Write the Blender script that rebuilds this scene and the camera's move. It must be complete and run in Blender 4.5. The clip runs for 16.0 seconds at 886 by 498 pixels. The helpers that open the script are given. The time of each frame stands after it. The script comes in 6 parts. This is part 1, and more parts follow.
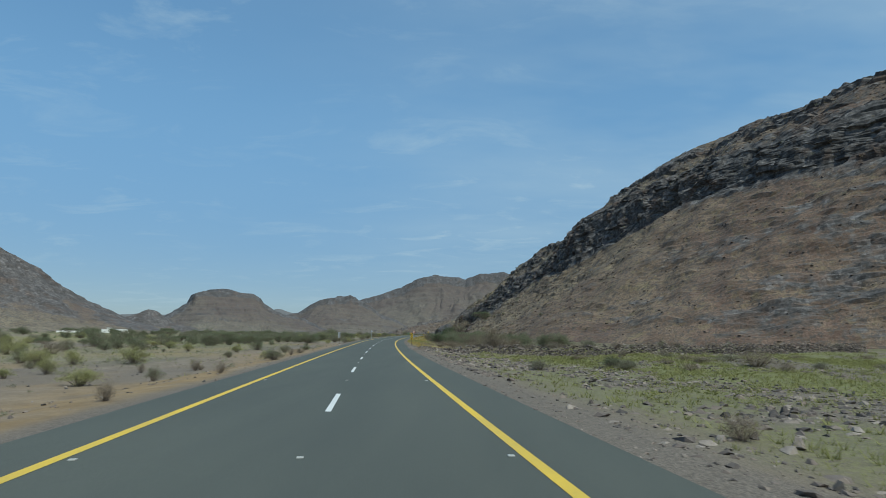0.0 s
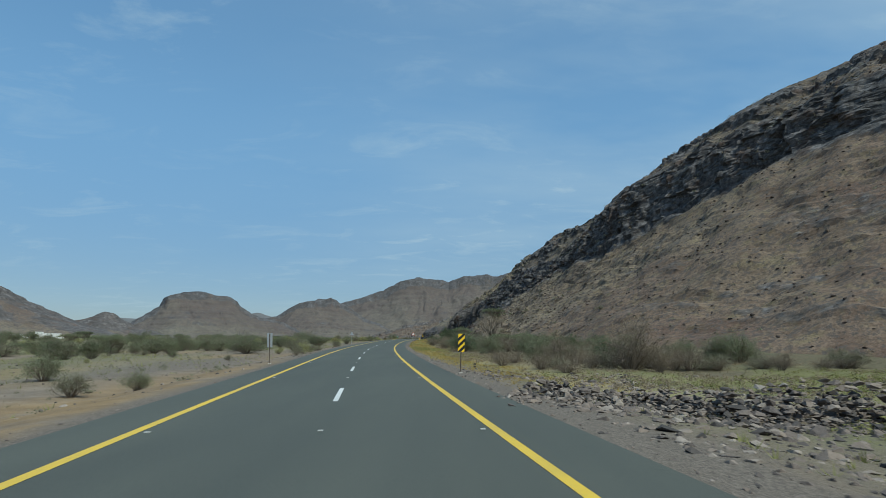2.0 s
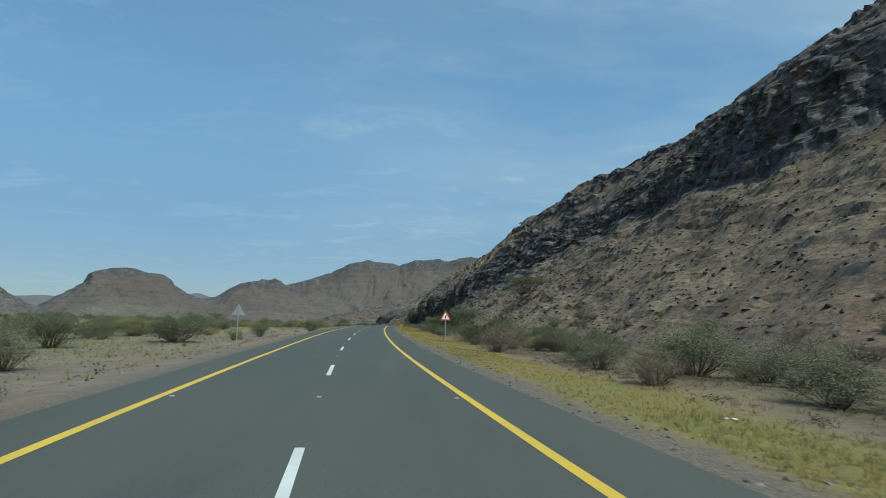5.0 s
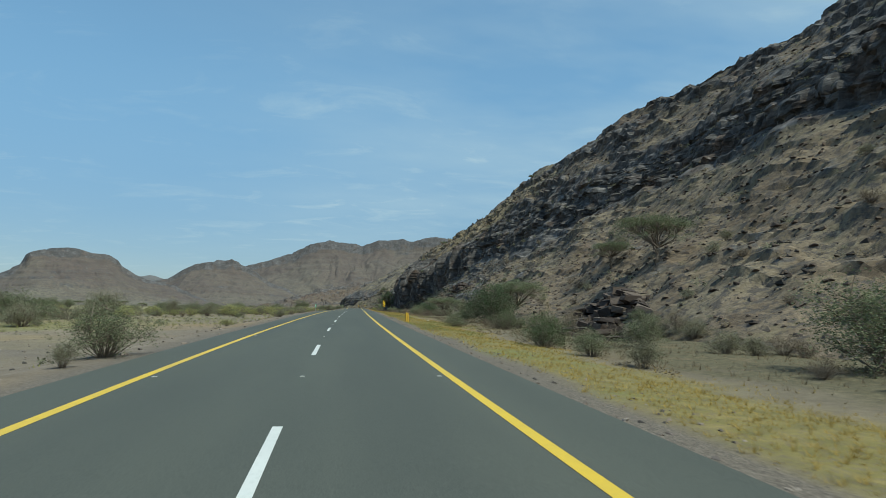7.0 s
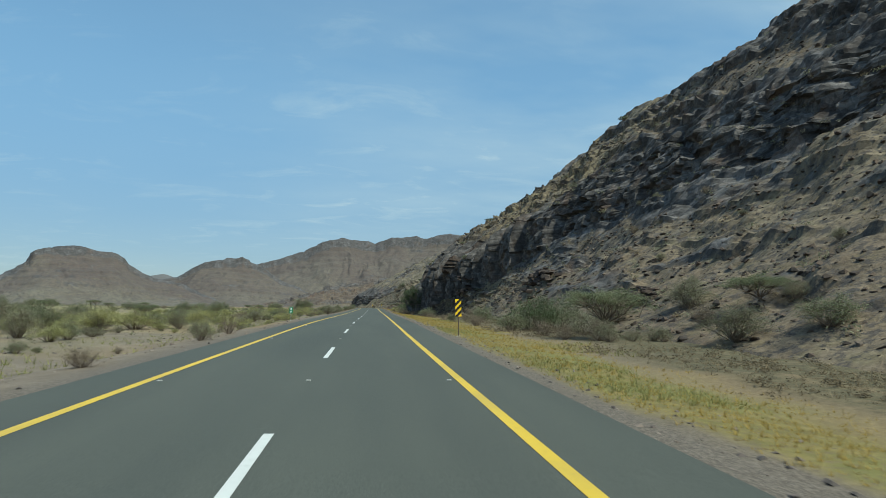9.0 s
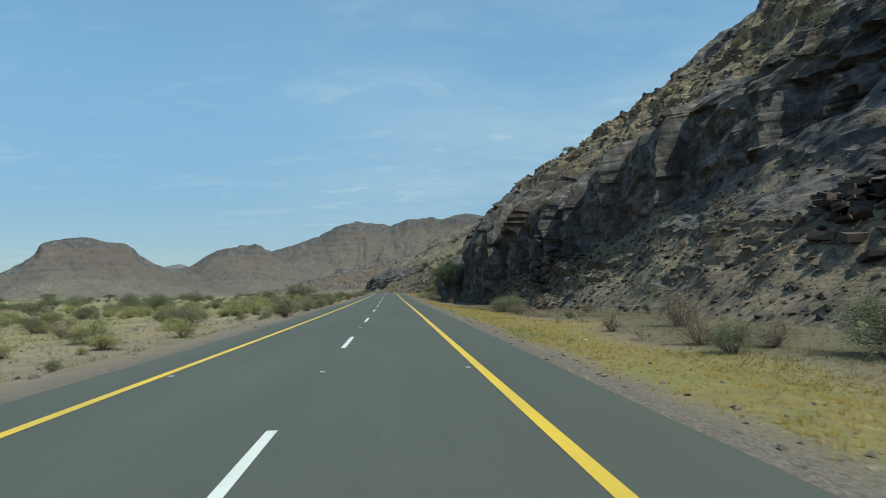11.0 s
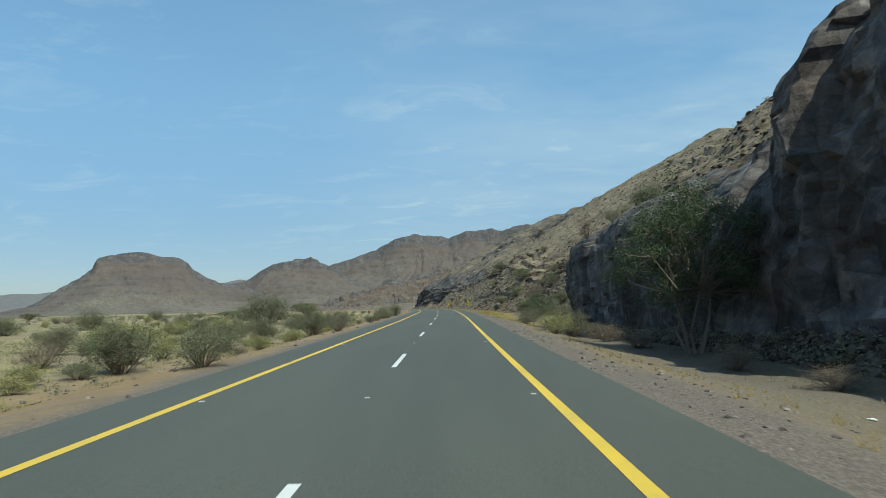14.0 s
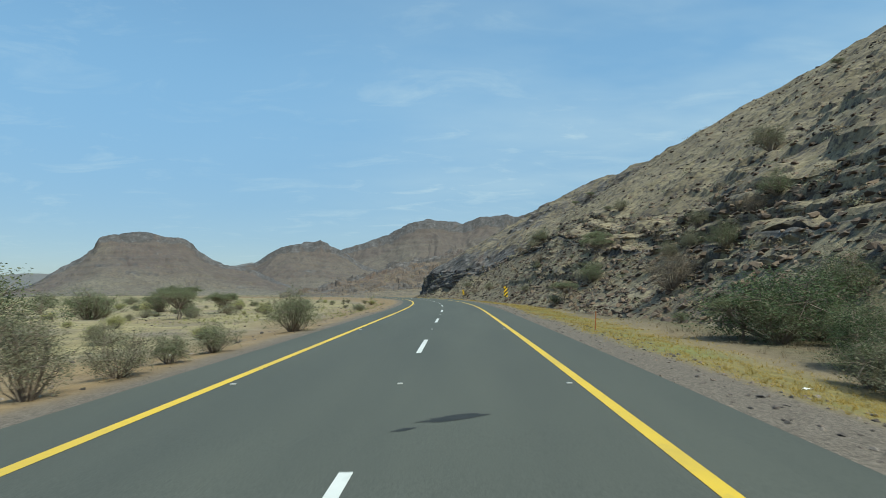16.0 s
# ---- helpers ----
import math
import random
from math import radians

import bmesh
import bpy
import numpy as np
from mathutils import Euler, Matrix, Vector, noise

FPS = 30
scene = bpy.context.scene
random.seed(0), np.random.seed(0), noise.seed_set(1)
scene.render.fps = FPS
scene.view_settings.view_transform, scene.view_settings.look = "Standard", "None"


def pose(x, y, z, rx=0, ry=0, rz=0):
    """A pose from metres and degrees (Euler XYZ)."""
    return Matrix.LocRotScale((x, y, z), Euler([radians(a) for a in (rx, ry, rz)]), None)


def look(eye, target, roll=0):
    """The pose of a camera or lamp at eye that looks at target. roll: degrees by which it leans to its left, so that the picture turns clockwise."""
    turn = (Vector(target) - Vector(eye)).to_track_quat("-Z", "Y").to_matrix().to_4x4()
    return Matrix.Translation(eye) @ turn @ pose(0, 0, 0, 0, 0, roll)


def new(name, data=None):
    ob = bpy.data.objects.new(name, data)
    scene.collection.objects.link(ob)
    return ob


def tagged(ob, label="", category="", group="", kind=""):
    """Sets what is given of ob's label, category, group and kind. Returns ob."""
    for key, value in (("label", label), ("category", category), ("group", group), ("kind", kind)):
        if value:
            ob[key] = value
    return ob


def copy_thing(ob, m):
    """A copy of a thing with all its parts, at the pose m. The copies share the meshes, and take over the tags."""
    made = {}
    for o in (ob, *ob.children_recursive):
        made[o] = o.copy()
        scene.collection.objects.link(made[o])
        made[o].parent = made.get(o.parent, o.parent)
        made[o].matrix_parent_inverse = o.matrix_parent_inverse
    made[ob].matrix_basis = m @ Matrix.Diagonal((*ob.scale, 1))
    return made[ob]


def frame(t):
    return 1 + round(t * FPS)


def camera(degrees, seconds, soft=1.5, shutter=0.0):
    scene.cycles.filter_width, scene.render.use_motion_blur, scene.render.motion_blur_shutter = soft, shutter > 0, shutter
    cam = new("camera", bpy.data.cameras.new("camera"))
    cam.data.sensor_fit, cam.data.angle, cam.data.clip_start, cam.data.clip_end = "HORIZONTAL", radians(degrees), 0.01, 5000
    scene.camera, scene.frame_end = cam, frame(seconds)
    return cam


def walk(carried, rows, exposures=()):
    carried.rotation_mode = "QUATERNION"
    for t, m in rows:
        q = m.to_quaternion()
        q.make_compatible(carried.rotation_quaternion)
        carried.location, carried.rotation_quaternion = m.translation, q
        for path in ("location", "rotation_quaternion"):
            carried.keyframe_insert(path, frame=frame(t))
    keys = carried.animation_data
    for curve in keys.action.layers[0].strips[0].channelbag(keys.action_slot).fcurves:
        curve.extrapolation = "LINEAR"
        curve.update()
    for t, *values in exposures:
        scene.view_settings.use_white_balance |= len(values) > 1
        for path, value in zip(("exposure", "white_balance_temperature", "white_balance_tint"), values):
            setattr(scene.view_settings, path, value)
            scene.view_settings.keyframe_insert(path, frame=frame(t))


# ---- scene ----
LENS = 71.35
PATH = [
    (0.0, pose(26.027, 1.528, -2.313, 98.401, -0.636, 2.027)),
    (0.5, pose(23.718, 17.158, -2.221, 98.839, -0.979, 2.104)),
    (1.0, pose(21.411, 32.817, -2.100, 99.519, -0.886, 1.384)),
    (1.5, pose(19.140, 48.554, -1.973, 98.304, -0.309, 1.274)),
    (2.0, pose(16.847, 64.400, -1.825, 98.738, -0.367, 0.369)),
    (2.5, pose(14.670, 80.398, -1.665, 98.159, -0.309, 0.218)),
    (3.0, pose(12.608, 96.517, -1.496, 98.575, 0.152, 0.824)),
    (3.5, pose(10.730, 112.472, -1.297, 100.034, -0.337, 1.129)),
    (4.0, pose(8.906, 128.569, -1.072, 98.077, -0.937, -0.437)),
    (6.5, pose(2.477, 211.017, 0.122, 96.832, -0.766, -7.805)),
    (7.0, pose(2.050, 227.654, 0.433, 95.808, -0.871, -7.937)),
    (7.5, pose(1.680, 244.374, 0.741, 95.283, 0.949, -7.975)),
    (8.0, pose(1.514, 261.176, 1.011, 94.694, 2.035, -7.966)),
    (8.5, pose(1.454, 277.965, 1.251, 95.581, -0.019, -6.790)),
    (9.0, pose(1.441, 294.583, 1.484, 95.607, -0.672, -6.744)),
    (9.5, pose(1.468, 311.331, 1.694, 93.051, 0.985, -4.954)),
    (12.0, pose(2.008, 395.451, 2.299, 94.447, 1.167, -5.172)),
    (12.5, pose(2.119, 412.356, 2.373, 94.537, 1.101, -4.298)),
    (13.0, pose(2.225, 429.336, 2.457, 95.007, -0.357, -4.916)),
    (13.5, pose(2.319, 446.350, 2.544, 94.911, 1.765, -2.402)),
    (14.0, pose(2.418, 463.378, 2.650, 95.304, 1.411, 0.308)),
    (14.5, pose(2.467, 480.292, 2.765, 95.186, 0.221, -0.159)),
    (15.0, pose(2.477, 497.107, 2.883, 94.889, -0.096, -1.020)),
    (15.5, pose(2.437, 513.744, 3.011, 94.034, 0.000, 0.113)),
    (16.0, pose(2.317, 530.211, 3.144, 94.081, 0.417, 1.505)),
]
cam = camera(LENS, 16.0, 0.9, 0.06)
walk(cam, PATH, [(0.0, 0.12, 5970, -5), (4.2, 0.12, 5960, -6), (6.5, 0.27, 6270, -8), (12.0, 0.4, 6370, -7.5), (16.0, 0.47, 6380, -6.5)])

# ---- daylight ----
SUN_EL, SUN_AZ = radians(54), radians(140)      # azimuth clockwise from +y
world = bpy.data.worlds.new("sky")
scene.world = world
world.use_nodes = True
wn, wl = world.node_tree.nodes, world.node_tree.links
wn.clear()
w_out = wn.new("ShaderNodeOutputWorld")
w_bg = wn.new("ShaderNodeBackground")
w_sky = wn.new("ShaderNodeTexSky")
w_sky.sky_type = "NISHITA"
w_sky.sun_disc = False
w_sky.sun_elevation, w_sky.sun_rotation = SUN_EL, SUN_AZ
w_sky.altitude, w_sky.air_density, w_sky.dust_density, w_sky.ozone_density = 600, 1.0, 0.6, 2.0
w_bg.inputs["Strength"].default_value = 0.108
# thin cirrus: stretched noise on the direction, thickest low in the sky
w_co = wn.new("ShaderNodeTexCoord")
w_sep = wn.new("ShaderNodeSeparateXYZ")
wl.new(w_co.outputs["Generated"], w_sep.inputs[0])
w_div = wn.new("ShaderNodeVectorMath"); w_div.operation = "DIVIDE"
w_add = wn.new("ShaderNodeMath"); w_add.operation = "ADD"; w_add.inputs[1].default_value = 0.12
wl.new(w_sep.outputs["Z"], w_add.inputs[0])
w_cmb = wn.new("ShaderNodeCombineXYZ")
for k in range(3):
    wl.new(w_add.outputs[0], w_cmb.inputs[k])
wl.new(w_co.outputs["Generated"], w_div.inputs[0]); wl.new(w_cmb.outputs[0], w_div.inputs[1])
w_map = wn.new("ShaderNodeMapping")
w_map.inputs["Rotation"].default_value = (0, 0, radians(-25)); w_map.inputs["Scale"].default_value = (0.7, 1.15, 0.0)
wl.new(w_div.outputs[0], w_map.inputs["Vector"])
w_n1 = wn.new("ShaderNodeTexNoise"); w_n1.inputs["Scale"].default_value = 3.4; w_n1.inputs["Detail"].default_value = 7; w_n1.inputs["Roughness"].default_value = 0.62; w_n1.inputs["Distortion"].default_value = 0.6
wl.new(w_map.outputs[0], w_n1.inputs["Vector"])
w_r = wn.new("ShaderNodeMapRange"); w_r.inputs["From Min"].default_value = 0.53; w_r.inputs["From Max"].default_value = 0.85; w_r.inputs["To Max"].default_value = 0.5
wl.new(w_n1.outputs["Fac"], w_r.inputs["Value"])
w_mix = wn.new("ShaderNodeMix"); w_mix.data_type = "RGBA"
w_mix.inputs["B"].default_value = (4.6, 5.2, 5.7, 1)
w_gam = wn.new("ShaderNodeGamma"); w_gam.inputs[1].default_value = 0.55
w_sat = wn.new("ShaderNodeHueSaturation"); w_sat.inputs["Saturation"].default_value = 1.45; w_sat.inputs["Value"].default_value = 2.2
wl.new(w_sky.outputs[0], w_gam.inputs[0]); wl.new(w_gam.outputs[0], w_sat.inputs["Color"])
# dusty air low down
w_low = wn.new("ShaderNodeMapRange"); w_low.interpolation_type = "SMOOTHSTEP"
w_low.inputs["From Min"].default_value, w_low.inputs["From Max"].default_value = 0.0, 0.38
wl.new(w_sep.outputs["Z"], w_low.inputs["Value"])
w_dust = wn.new("ShaderNodeMix"); w_dust.data_type = "RGBA"
w_dust.inputs["A"].default_value, w_dust.inputs["B"].default_value = (0.53, 0.565, 0.69, 1), (0.96, 0.99, 1.03, 1)
wl.new(w_low.outputs[0], w_dust.inputs["Factor"])
w_tint = wn.new("ShaderNodeMix"); w_tint.data_type = "RGBA"; w_tint.blend_type = "MULTIPLY"; w_tint.inputs["Factor"].default_value = 1.0
wl.new(w_sat.outputs[0], w_tint.inputs["A"]); wl.new(w_dust.outputs["Result"], w_tint.inputs["B"])
# a faint broad veil, thicker toward the +x side, that the wisps stand in
w_n2 = wn.new("ShaderNodeTexNoise"); w_n2.inputs["Scale"].default_value = 0.9; w_n2.inputs["Detail"].default_value = 5; w_n2.inputs["Roughness"].default_value = 0.55
wl.new(w_map.outputs[0], w_n2.inputs["Vector"])
w_sx = wn.new("ShaderNodeMapRange"); w_sx.interpolation_type = "SMOOTHSTEP"
w_sx.inputs["From Min"].default_value, w_sx.inputs["From Max"].default_value, w_sx.inputs["To Min"].default_value, w_sx.inputs["To Max"].default_value = -0.5, 0.6, 0.0, 0.36
wl.new(w_sep.outputs["X"], w_sx.inputs["Value"])
w_v = wn.new("ShaderNodeMath"); w_v.operation = "MULTIPLY_ADD"
w_v2 = wn.new("ShaderNodeMapRange"); w_v2.inputs["From Min"].default_value, w_v2.inputs["From Max"].default_value, w_v2.inputs["To Max"].default_value = 0.35, 0.7, 1.6
wl.new(w_n2.outputs["Fac"], w_v2.inputs["Value"])
wl.new(w_sx.outputs[0], w_v.inputs[0]); wl.new(w_v2.outputs[0], w_v.inputs[1]); w_v.inputs[2].default_value = 0.0
w_wisp = wn.new("ShaderNodeMath"); w_wisp.operation = "MULTIPLY"
wl.new(w_r.outputs[0], w_wisp.inputs[0]); wl.new(w_v2.outputs[0], w_wisp.inputs[1])
w_cov = wn.new("ShaderNodeMath"); w_cov.operation = "ADD"; w_cov.use_clamp = True
wl.new(w_wisp.outputs[0], w_cov.inputs[0]); wl.new(w_v.outputs[0], w_cov.inputs[1])
wl.new(w_cov.outputs[0], w_mix.inputs["Factor"]); wl.new(w_tint.outputs["Result"], w_mix.inputs["A"])
wl.new(w_mix.outputs["Result"], w_bg.inputs["Color"]); wl.new(w_bg.outputs[0], w_out.inputs[0])

sun_data = bpy.data.lights.new("sun", "SUN")
sun_data.energy, sun_data.angle, sun_data.color = 3.6, radians(0.53), (1.0, 0.95, 0.87)
sun = new("sun", sun_data)
sun.matrix_world = look((0, 0, 400), Vector((0, 0, 400)) - Vector((math.cos(SUN_EL) * math.sin(SUN_AZ), math.cos(SUN_EL) * math.cos(SUN_AZ), math.sin(SUN_EL))))

# ---- numbers: fast vector noise ----
def hash3(i, j, k, seed):
    h = (i.astype(np.int64) * 374761393 + j.astype(np.int64) * 668265263 + k.astype(np.int64) * 2147483647 + seed * 974711) & 0xFFFFFFFF
    h = ((h ^ (h >> 13)) * 1274126177) & 0xFFFFFFFF
    h = ((h ^ (h >> 16)) * 2246822519) & 0xFFFFFFFF
    return ((h ^ (h >> 15)) & 0xFFFFFF) / float(0xFFFFFF)


def vnoise(x, y, z=0.0, seed=0):
    """Smooth value noise, -1 to 1."""
    x, y, z = np.broadcast_arrays(np.asarray(x, float), np.asarray(y, float), np.asarray(z, float))
    i, j, k = np.floor(x), np.floor(y), np.floor(z)
    u, v, w = x - i, y - j, z - k
    u, v, w = u * u * (3 - 2 * u), v * v * (3 - 2 * v), w * w * (3 - 2 * w)
    r = 0
    for a in (0, 1):
        for b in (0, 1):
            for c in (0, 1):
                r = r + hash3(i + a, j + b, k + c, seed) * (u if a else 1 - u) * (v if b else 1 - v) * (w if c else 1 - w)
    return 2 * r - 1


def fbm(x, y, z=0.0, seed=0, octaves=4, gain=0.5):
    r, a, f = 0, 1.0, 1.0
    for o in range(octaves):
        r = r + a * vnoise(np.asarray(x) * f, np.asarray(y) * f, np.asarray(z) * f, seed + o * 17)
        a, f = a * gain, f * 2.03
    return r


def slabs(x, y, z, seed=0):
    """Cell noise whose cells are tilted planes: border distance, the cell's value, height of its tilted face."""
    i, j, k = np.floor(x), np.floor(y), np.floor(z)
    f1 = np.full(x.shape, 9.0); f2 = np.full(x.shape, 9.0); own = np.zeros(x.shape); tilt = np.zeros(x.shape)
    for a in (-1, 0, 1):
        for b in (-1, 0, 1):
            for c in (-1, 0, 1):
                I, J, K = i + a, j + b, k + c
                dx, dy, dz = (I + hash3(I, J, K, seed) - x), (J + hash3(I, J, K, seed + 1) - y), (K + hash3(I, J, K, seed + 2) - z)
                d = dx * dx + dy * dy + dz * dz
                near = d < f1
                f2 = np.where(near, f1, np.minimum(f2, d))
                h = hash3(I, J, K, seed + 3)
                own = np.where(near, h, own)
                tilt = np.where(near, dx * (2 * ((h * 7.13) % 1) - 1) + dy * (2 * ((h * 31.7) % 1) - 1) + dz * (2 * ((h * 91.3) % 1) - 1), tilt)
                f1 = np.where(near, d, f1)
    return np.sqrt(f2) - np.sqrt(f1), own, tilt


def blocks(y, z, w, h, seed):
    """Broken courses of upright blocks: one random value for each."""
    r = np.floor(z / h + 0.45 * vnoise(y / (2.2 * w), z / (3 * h), 0, seed + 5))
    c = np.floor(y / (w * (0.75 + 0.5 * hash3(r, r * 0, r * 0, seed + 1))) + 7 * hash3(r, r * 0, r * 0, seed + 2) + 0.3 * vnoise(y / w, z / h, 0, seed + 6))
    return hash3(c, r, r * 0, seed + 3)


def smooth(a, b, v):
    t = np.clip((v - a) / (b - a), 0, 1)
    return t * t * (3 - 2 * t)


# ---- the road's line ----
KN_S = [0, 50, 100, 150, 200, 250, 300, 350, 400, 450, 480, 510, 540, 570, 600, 640, 700, 860, 900]
KN_K = [-0.0213, -0.351, -0.3155, -0.8112, -0.7399, -0.5465, -0.1229, -0.2677, 0.1505, 0.0214, -0.1131, -0.0848, 0.5845, -0.0645, 1.7936, 1.9759, 1.9759, 1.9, 0]
KZ_S = [0, 50, 100, 150, 200, 250, 300, 350, 400, 450, 500, 550, 600, 660]
KZ = [-3.509, -3.127, -2.631, -1.938, -1.253, -0.314, 0.398, 0.969, 1.145, 1.391, 1.732, 2.136, 2.421, 2.581]
RS = np.arange(-80, 1202, 2.0)
_th = np.cumsum(np.interp(RS, KN_S, KN_K)) * 2e-3
_i = int(np.argmin(abs(RS - 330)))
RT = _th - _th[_i]
RX = np.cumsum(-np.sin(RT)) * 2; RX -= RX[_i]
RY = np.cumsum(np.cos(RT)) * 2; RY += 330 - RY[_i]
RZ = np.convolve(np.pad(np.interp(RS, KZ_S, KZ), 7, mode="edge"), np.ones(15) / 15, "valid")
RZ -= np.interp(330, RS, RZ)
LANE = 3.65                   # edge line to centre line
EDGE_L, EDGE_R = -5.2, 5.45  # asphalt edges
DASH_PITCH, DASH_FIRST, DASH_LEN = 16.64, 4.27, 4.76


def road_at(s, u, lift=0.0):
    x, y, z, t = (np.interp(s, RS, A) for A in (RX, RY, RZ, RT))
    return np.stack(np.broadcast_arrays(x + u * np.cos(t), y + u * np.sin(t), z + lift), -1)


def centre_x(y):
    return np.interp(y, RY, RX)


def road_z(y):
    return np.interp(y, RY, RZ)


def cross(x, y):
    """Distance to the side of the road's centre (right positive)."""
    return (x - centre_x(y)) * np.cos(np.interp(y, RY, RT))


def ground_z(x, y):
    x, y = np.asarray(x, float), np.asarray(y, float)
    u = cross(x, y)
    a = np.abs(u)
    left = u < 0
    out = np.where(left, a + EDGE_L, a - EDGE_R)
    deep = smooth(415, 440, y) * smooth(560, 535, y)
    bank = np.where(left, 0.95, 0.42 + 0.7 * deep) * smooth(0.8, 7.0, out) + 0.05 * smooth(-0.3, 0.6, out) + 0.09 * smooth(0.0, -1.2, out)
    z = road_z(y) - bank
    far = smooth(8, 40, a)
    z = z + smooth(0.5, 4, out) * (0.07 * vnoise(x / 1.7, y / 1.7, 0, 3) + 0.10 * vnoise(x / 5, y / 5, 0, 4)) + far * (0.45 * fbm(x / 26, y / 26, 0, 5, 3))
    z = z - np.where(left, 0.9, 0.0) * smooth(14, 60, a) * (1 - smooth(60, 160, a))
    fary = smooth(150, 900, a) + smooth(900, 1500, y)
    z = z + fary * (2.5 * fbm(x / 260, y / 260, 0, 6, 3) - 1.0)
    return z


# ---- building helpers ----
def mesh_from(name, verts, faces, mats=(), smooth_shade=False):
    me = bpy.data.meshes.new(name)
    verts = np.asarray(verts, dtype=np.float32).reshape(-1, 3)
    faces = np.asarray(faces, dtype=np.int32)
    me.vertices.add(len(verts)); me.vertices.foreach_set("co", verts.ravel())
    n = faces.shape[1]
    me.loops.add(faces.size); me.loops.foreach_set("vertex_index", faces.ravel())
    me.polygons.add(len(faces))
    me.polygons.foreach_set("loop_start", np.arange(0, faces.size, n, dtype=np.int32))
    me.polygons.foreach_set("loop_total", np.full(len(faces), n, dtype=np.int32))
    me.polygons.foreach_set("use_smooth", np.full(len(faces), smooth_shade, dtype=bool))
    for m in mats:
        me.materials.append(m)
    me.update(calc_edges=True)
    me.validate()
    return me


def add_attr(me, name, values):
    at = me.attributes.new(name, "FLOAT", "POINT")
    at.data.foreach_set("value", np.asarray(values, dtype=np.float32).ravel())


def grid_faces(rows, cols):
    a = np.arange((rows - 1) * (cols - 1))
    r, c = a // (cols - 1), a % (cols - 1)
    v = r * cols + c
    return np.stack([v, v + 1, v + cols + 1, v + cols], 1)


def bm_mesh(name, bm, mat):
    me = bpy.data.meshes.new(name)
    bm.to_mesh(me); bm.free()
    if mat:
        me.materials.append(mat)
    return me


def part(name, data, parent, label="", m=None):
    ob = new(name, data)
    ob.parent = parent
    if m is not None:
        ob.matrix_basis = m
    return tagged(ob, label)


# ---- materials ----
def mat_new(name, rough=0.9):
    m = bpy.data.materials.new(name)
    m.use_nodes = True
    b = m.node_tree.nodes["Principled BSDF"]
    b.inputs["Roughness"].default_value = rough
    b.inputs["Specular IOR Level"].default_value = 0.25
    return m, m.node_tree.nodes, m.node_tree.links, b


def nz(n, l, scale, detail=5, rough=0.6, vec=None, dist=0.0):
    t = n.new("ShaderNodeTexNoise")
    t.inputs["Scale"].default_value, t.inputs["Detail"].default_value, t.inputs["Roughness"].default_value = scale, detail, rough
    t.inputs["Distortion"].default_value = dist
    if vec is not None:
        l.new(vec, t.inputs["Vector"])
    return t.outputs["Fac"]


def coords(n, l, scale=(1, 1, 1), rot=(0, 0, 0)):
    c = n.new("ShaderNodeTexCoord"); mp = n.new("ShaderNodeMapping")
    mp.inputs["Scale"].default_value, mp.inputs["Rotation"].default_value = scale, rot
    l.new(c.outputs["Object"], mp.inputs["Vector"])
    return mp.outputs[0]


def ramp(n, l, fac, stops):
    r = n.new("ShaderNodeValToRGB")
    e = r.color_ramp.elements
    while len(e) < len(stops):
        e.new(0.5)
    for k, (p, c) in enumerate(stops):
        e[k].position, e[k].color = p, (*c, 1)
    l.new(fac, r.inputs[0])
    return r.outputs[0]


def mixc(n, l, fac, a, b, mode="MIX"):
    x = n.new("ShaderNodeMix"); x.data_type = "RGBA"; x.blend_type = mode
    for sock, v in (("Factor", fac), ("A", a), ("B", b)):
        if isinstance(v, (int, float)):
            x.inputs[sock].default_value = v
        elif isinstance(v, tuple):
            x.inputs[sock].default_value = (*v, 1)
        else:
            l.new(v, x.inputs[sock])
    return x.outputs["Result"]


def span(n, l, v, a, b, c=0.0, d=1.0):
    r = n.new("ShaderNodeMapRange")
    for sock, q in (("From Min", a), ("From Max", b), ("To Min", c), ("To Max", d)):
        r.inputs[sock].default_value = q
    l.new(v, r.inputs["Value"])
    return r.outputs[0]


def attr(n, name):
    a = n.new("ShaderNodeAttribute"); a.attribute_name = name
    return a.outputs["Fac"]


def mul(n, l, a, b, op="MULTIPLY"):
    x = n.new("ShaderNodeMath"); x.operation = op
    for k, v in enumerate((a, b)):
        if isinstance(v, (int, float)):
            x.inputs[k].default_value = v
        else:
            l.new(v, x.inputs[k])
    return x.outputs[0]


def bump(n, l, b, h, strength, dist, after=None):
    x = n.new("ShaderNodeBump")
    x.inputs["Strength"].default_value, x.inputs["Distance"].default_value = strength, dist
    l.new(h, x.inputs["Height"])
    if after is not None:
        l.new(after, x.inputs["Normal"])
    l.new(x.outputs[0], b.inputs["Normal"])
    return x.outputs[0]


def make_asphalt():
    m, n, l, b = mat_new("asphalt", 0.82)
    v = coords(n, l)
    fine = nz(n, l, 55, 3, 0.7, v)
    broad = nz(n, l, 0.5, 4, 0.6, coords(n, l, (1, 0.12, 1)))
    c = ramp(n, l, fine, [(0.3, (0.046, 0.050, 0.044)), (0.7, (0.092, 0.096, 0.084))])
    c = mixc(n, l, span(n, l, broad, 0.35, 0.7), c, mixc(n, l, 1.0, c, (1.22, 1.2, 1.16), "MULTIPLY"))
    l.new(c, b.inputs["Base Color"])
    bump(n, l, b, fine, 0.25, 0.01)
    return m


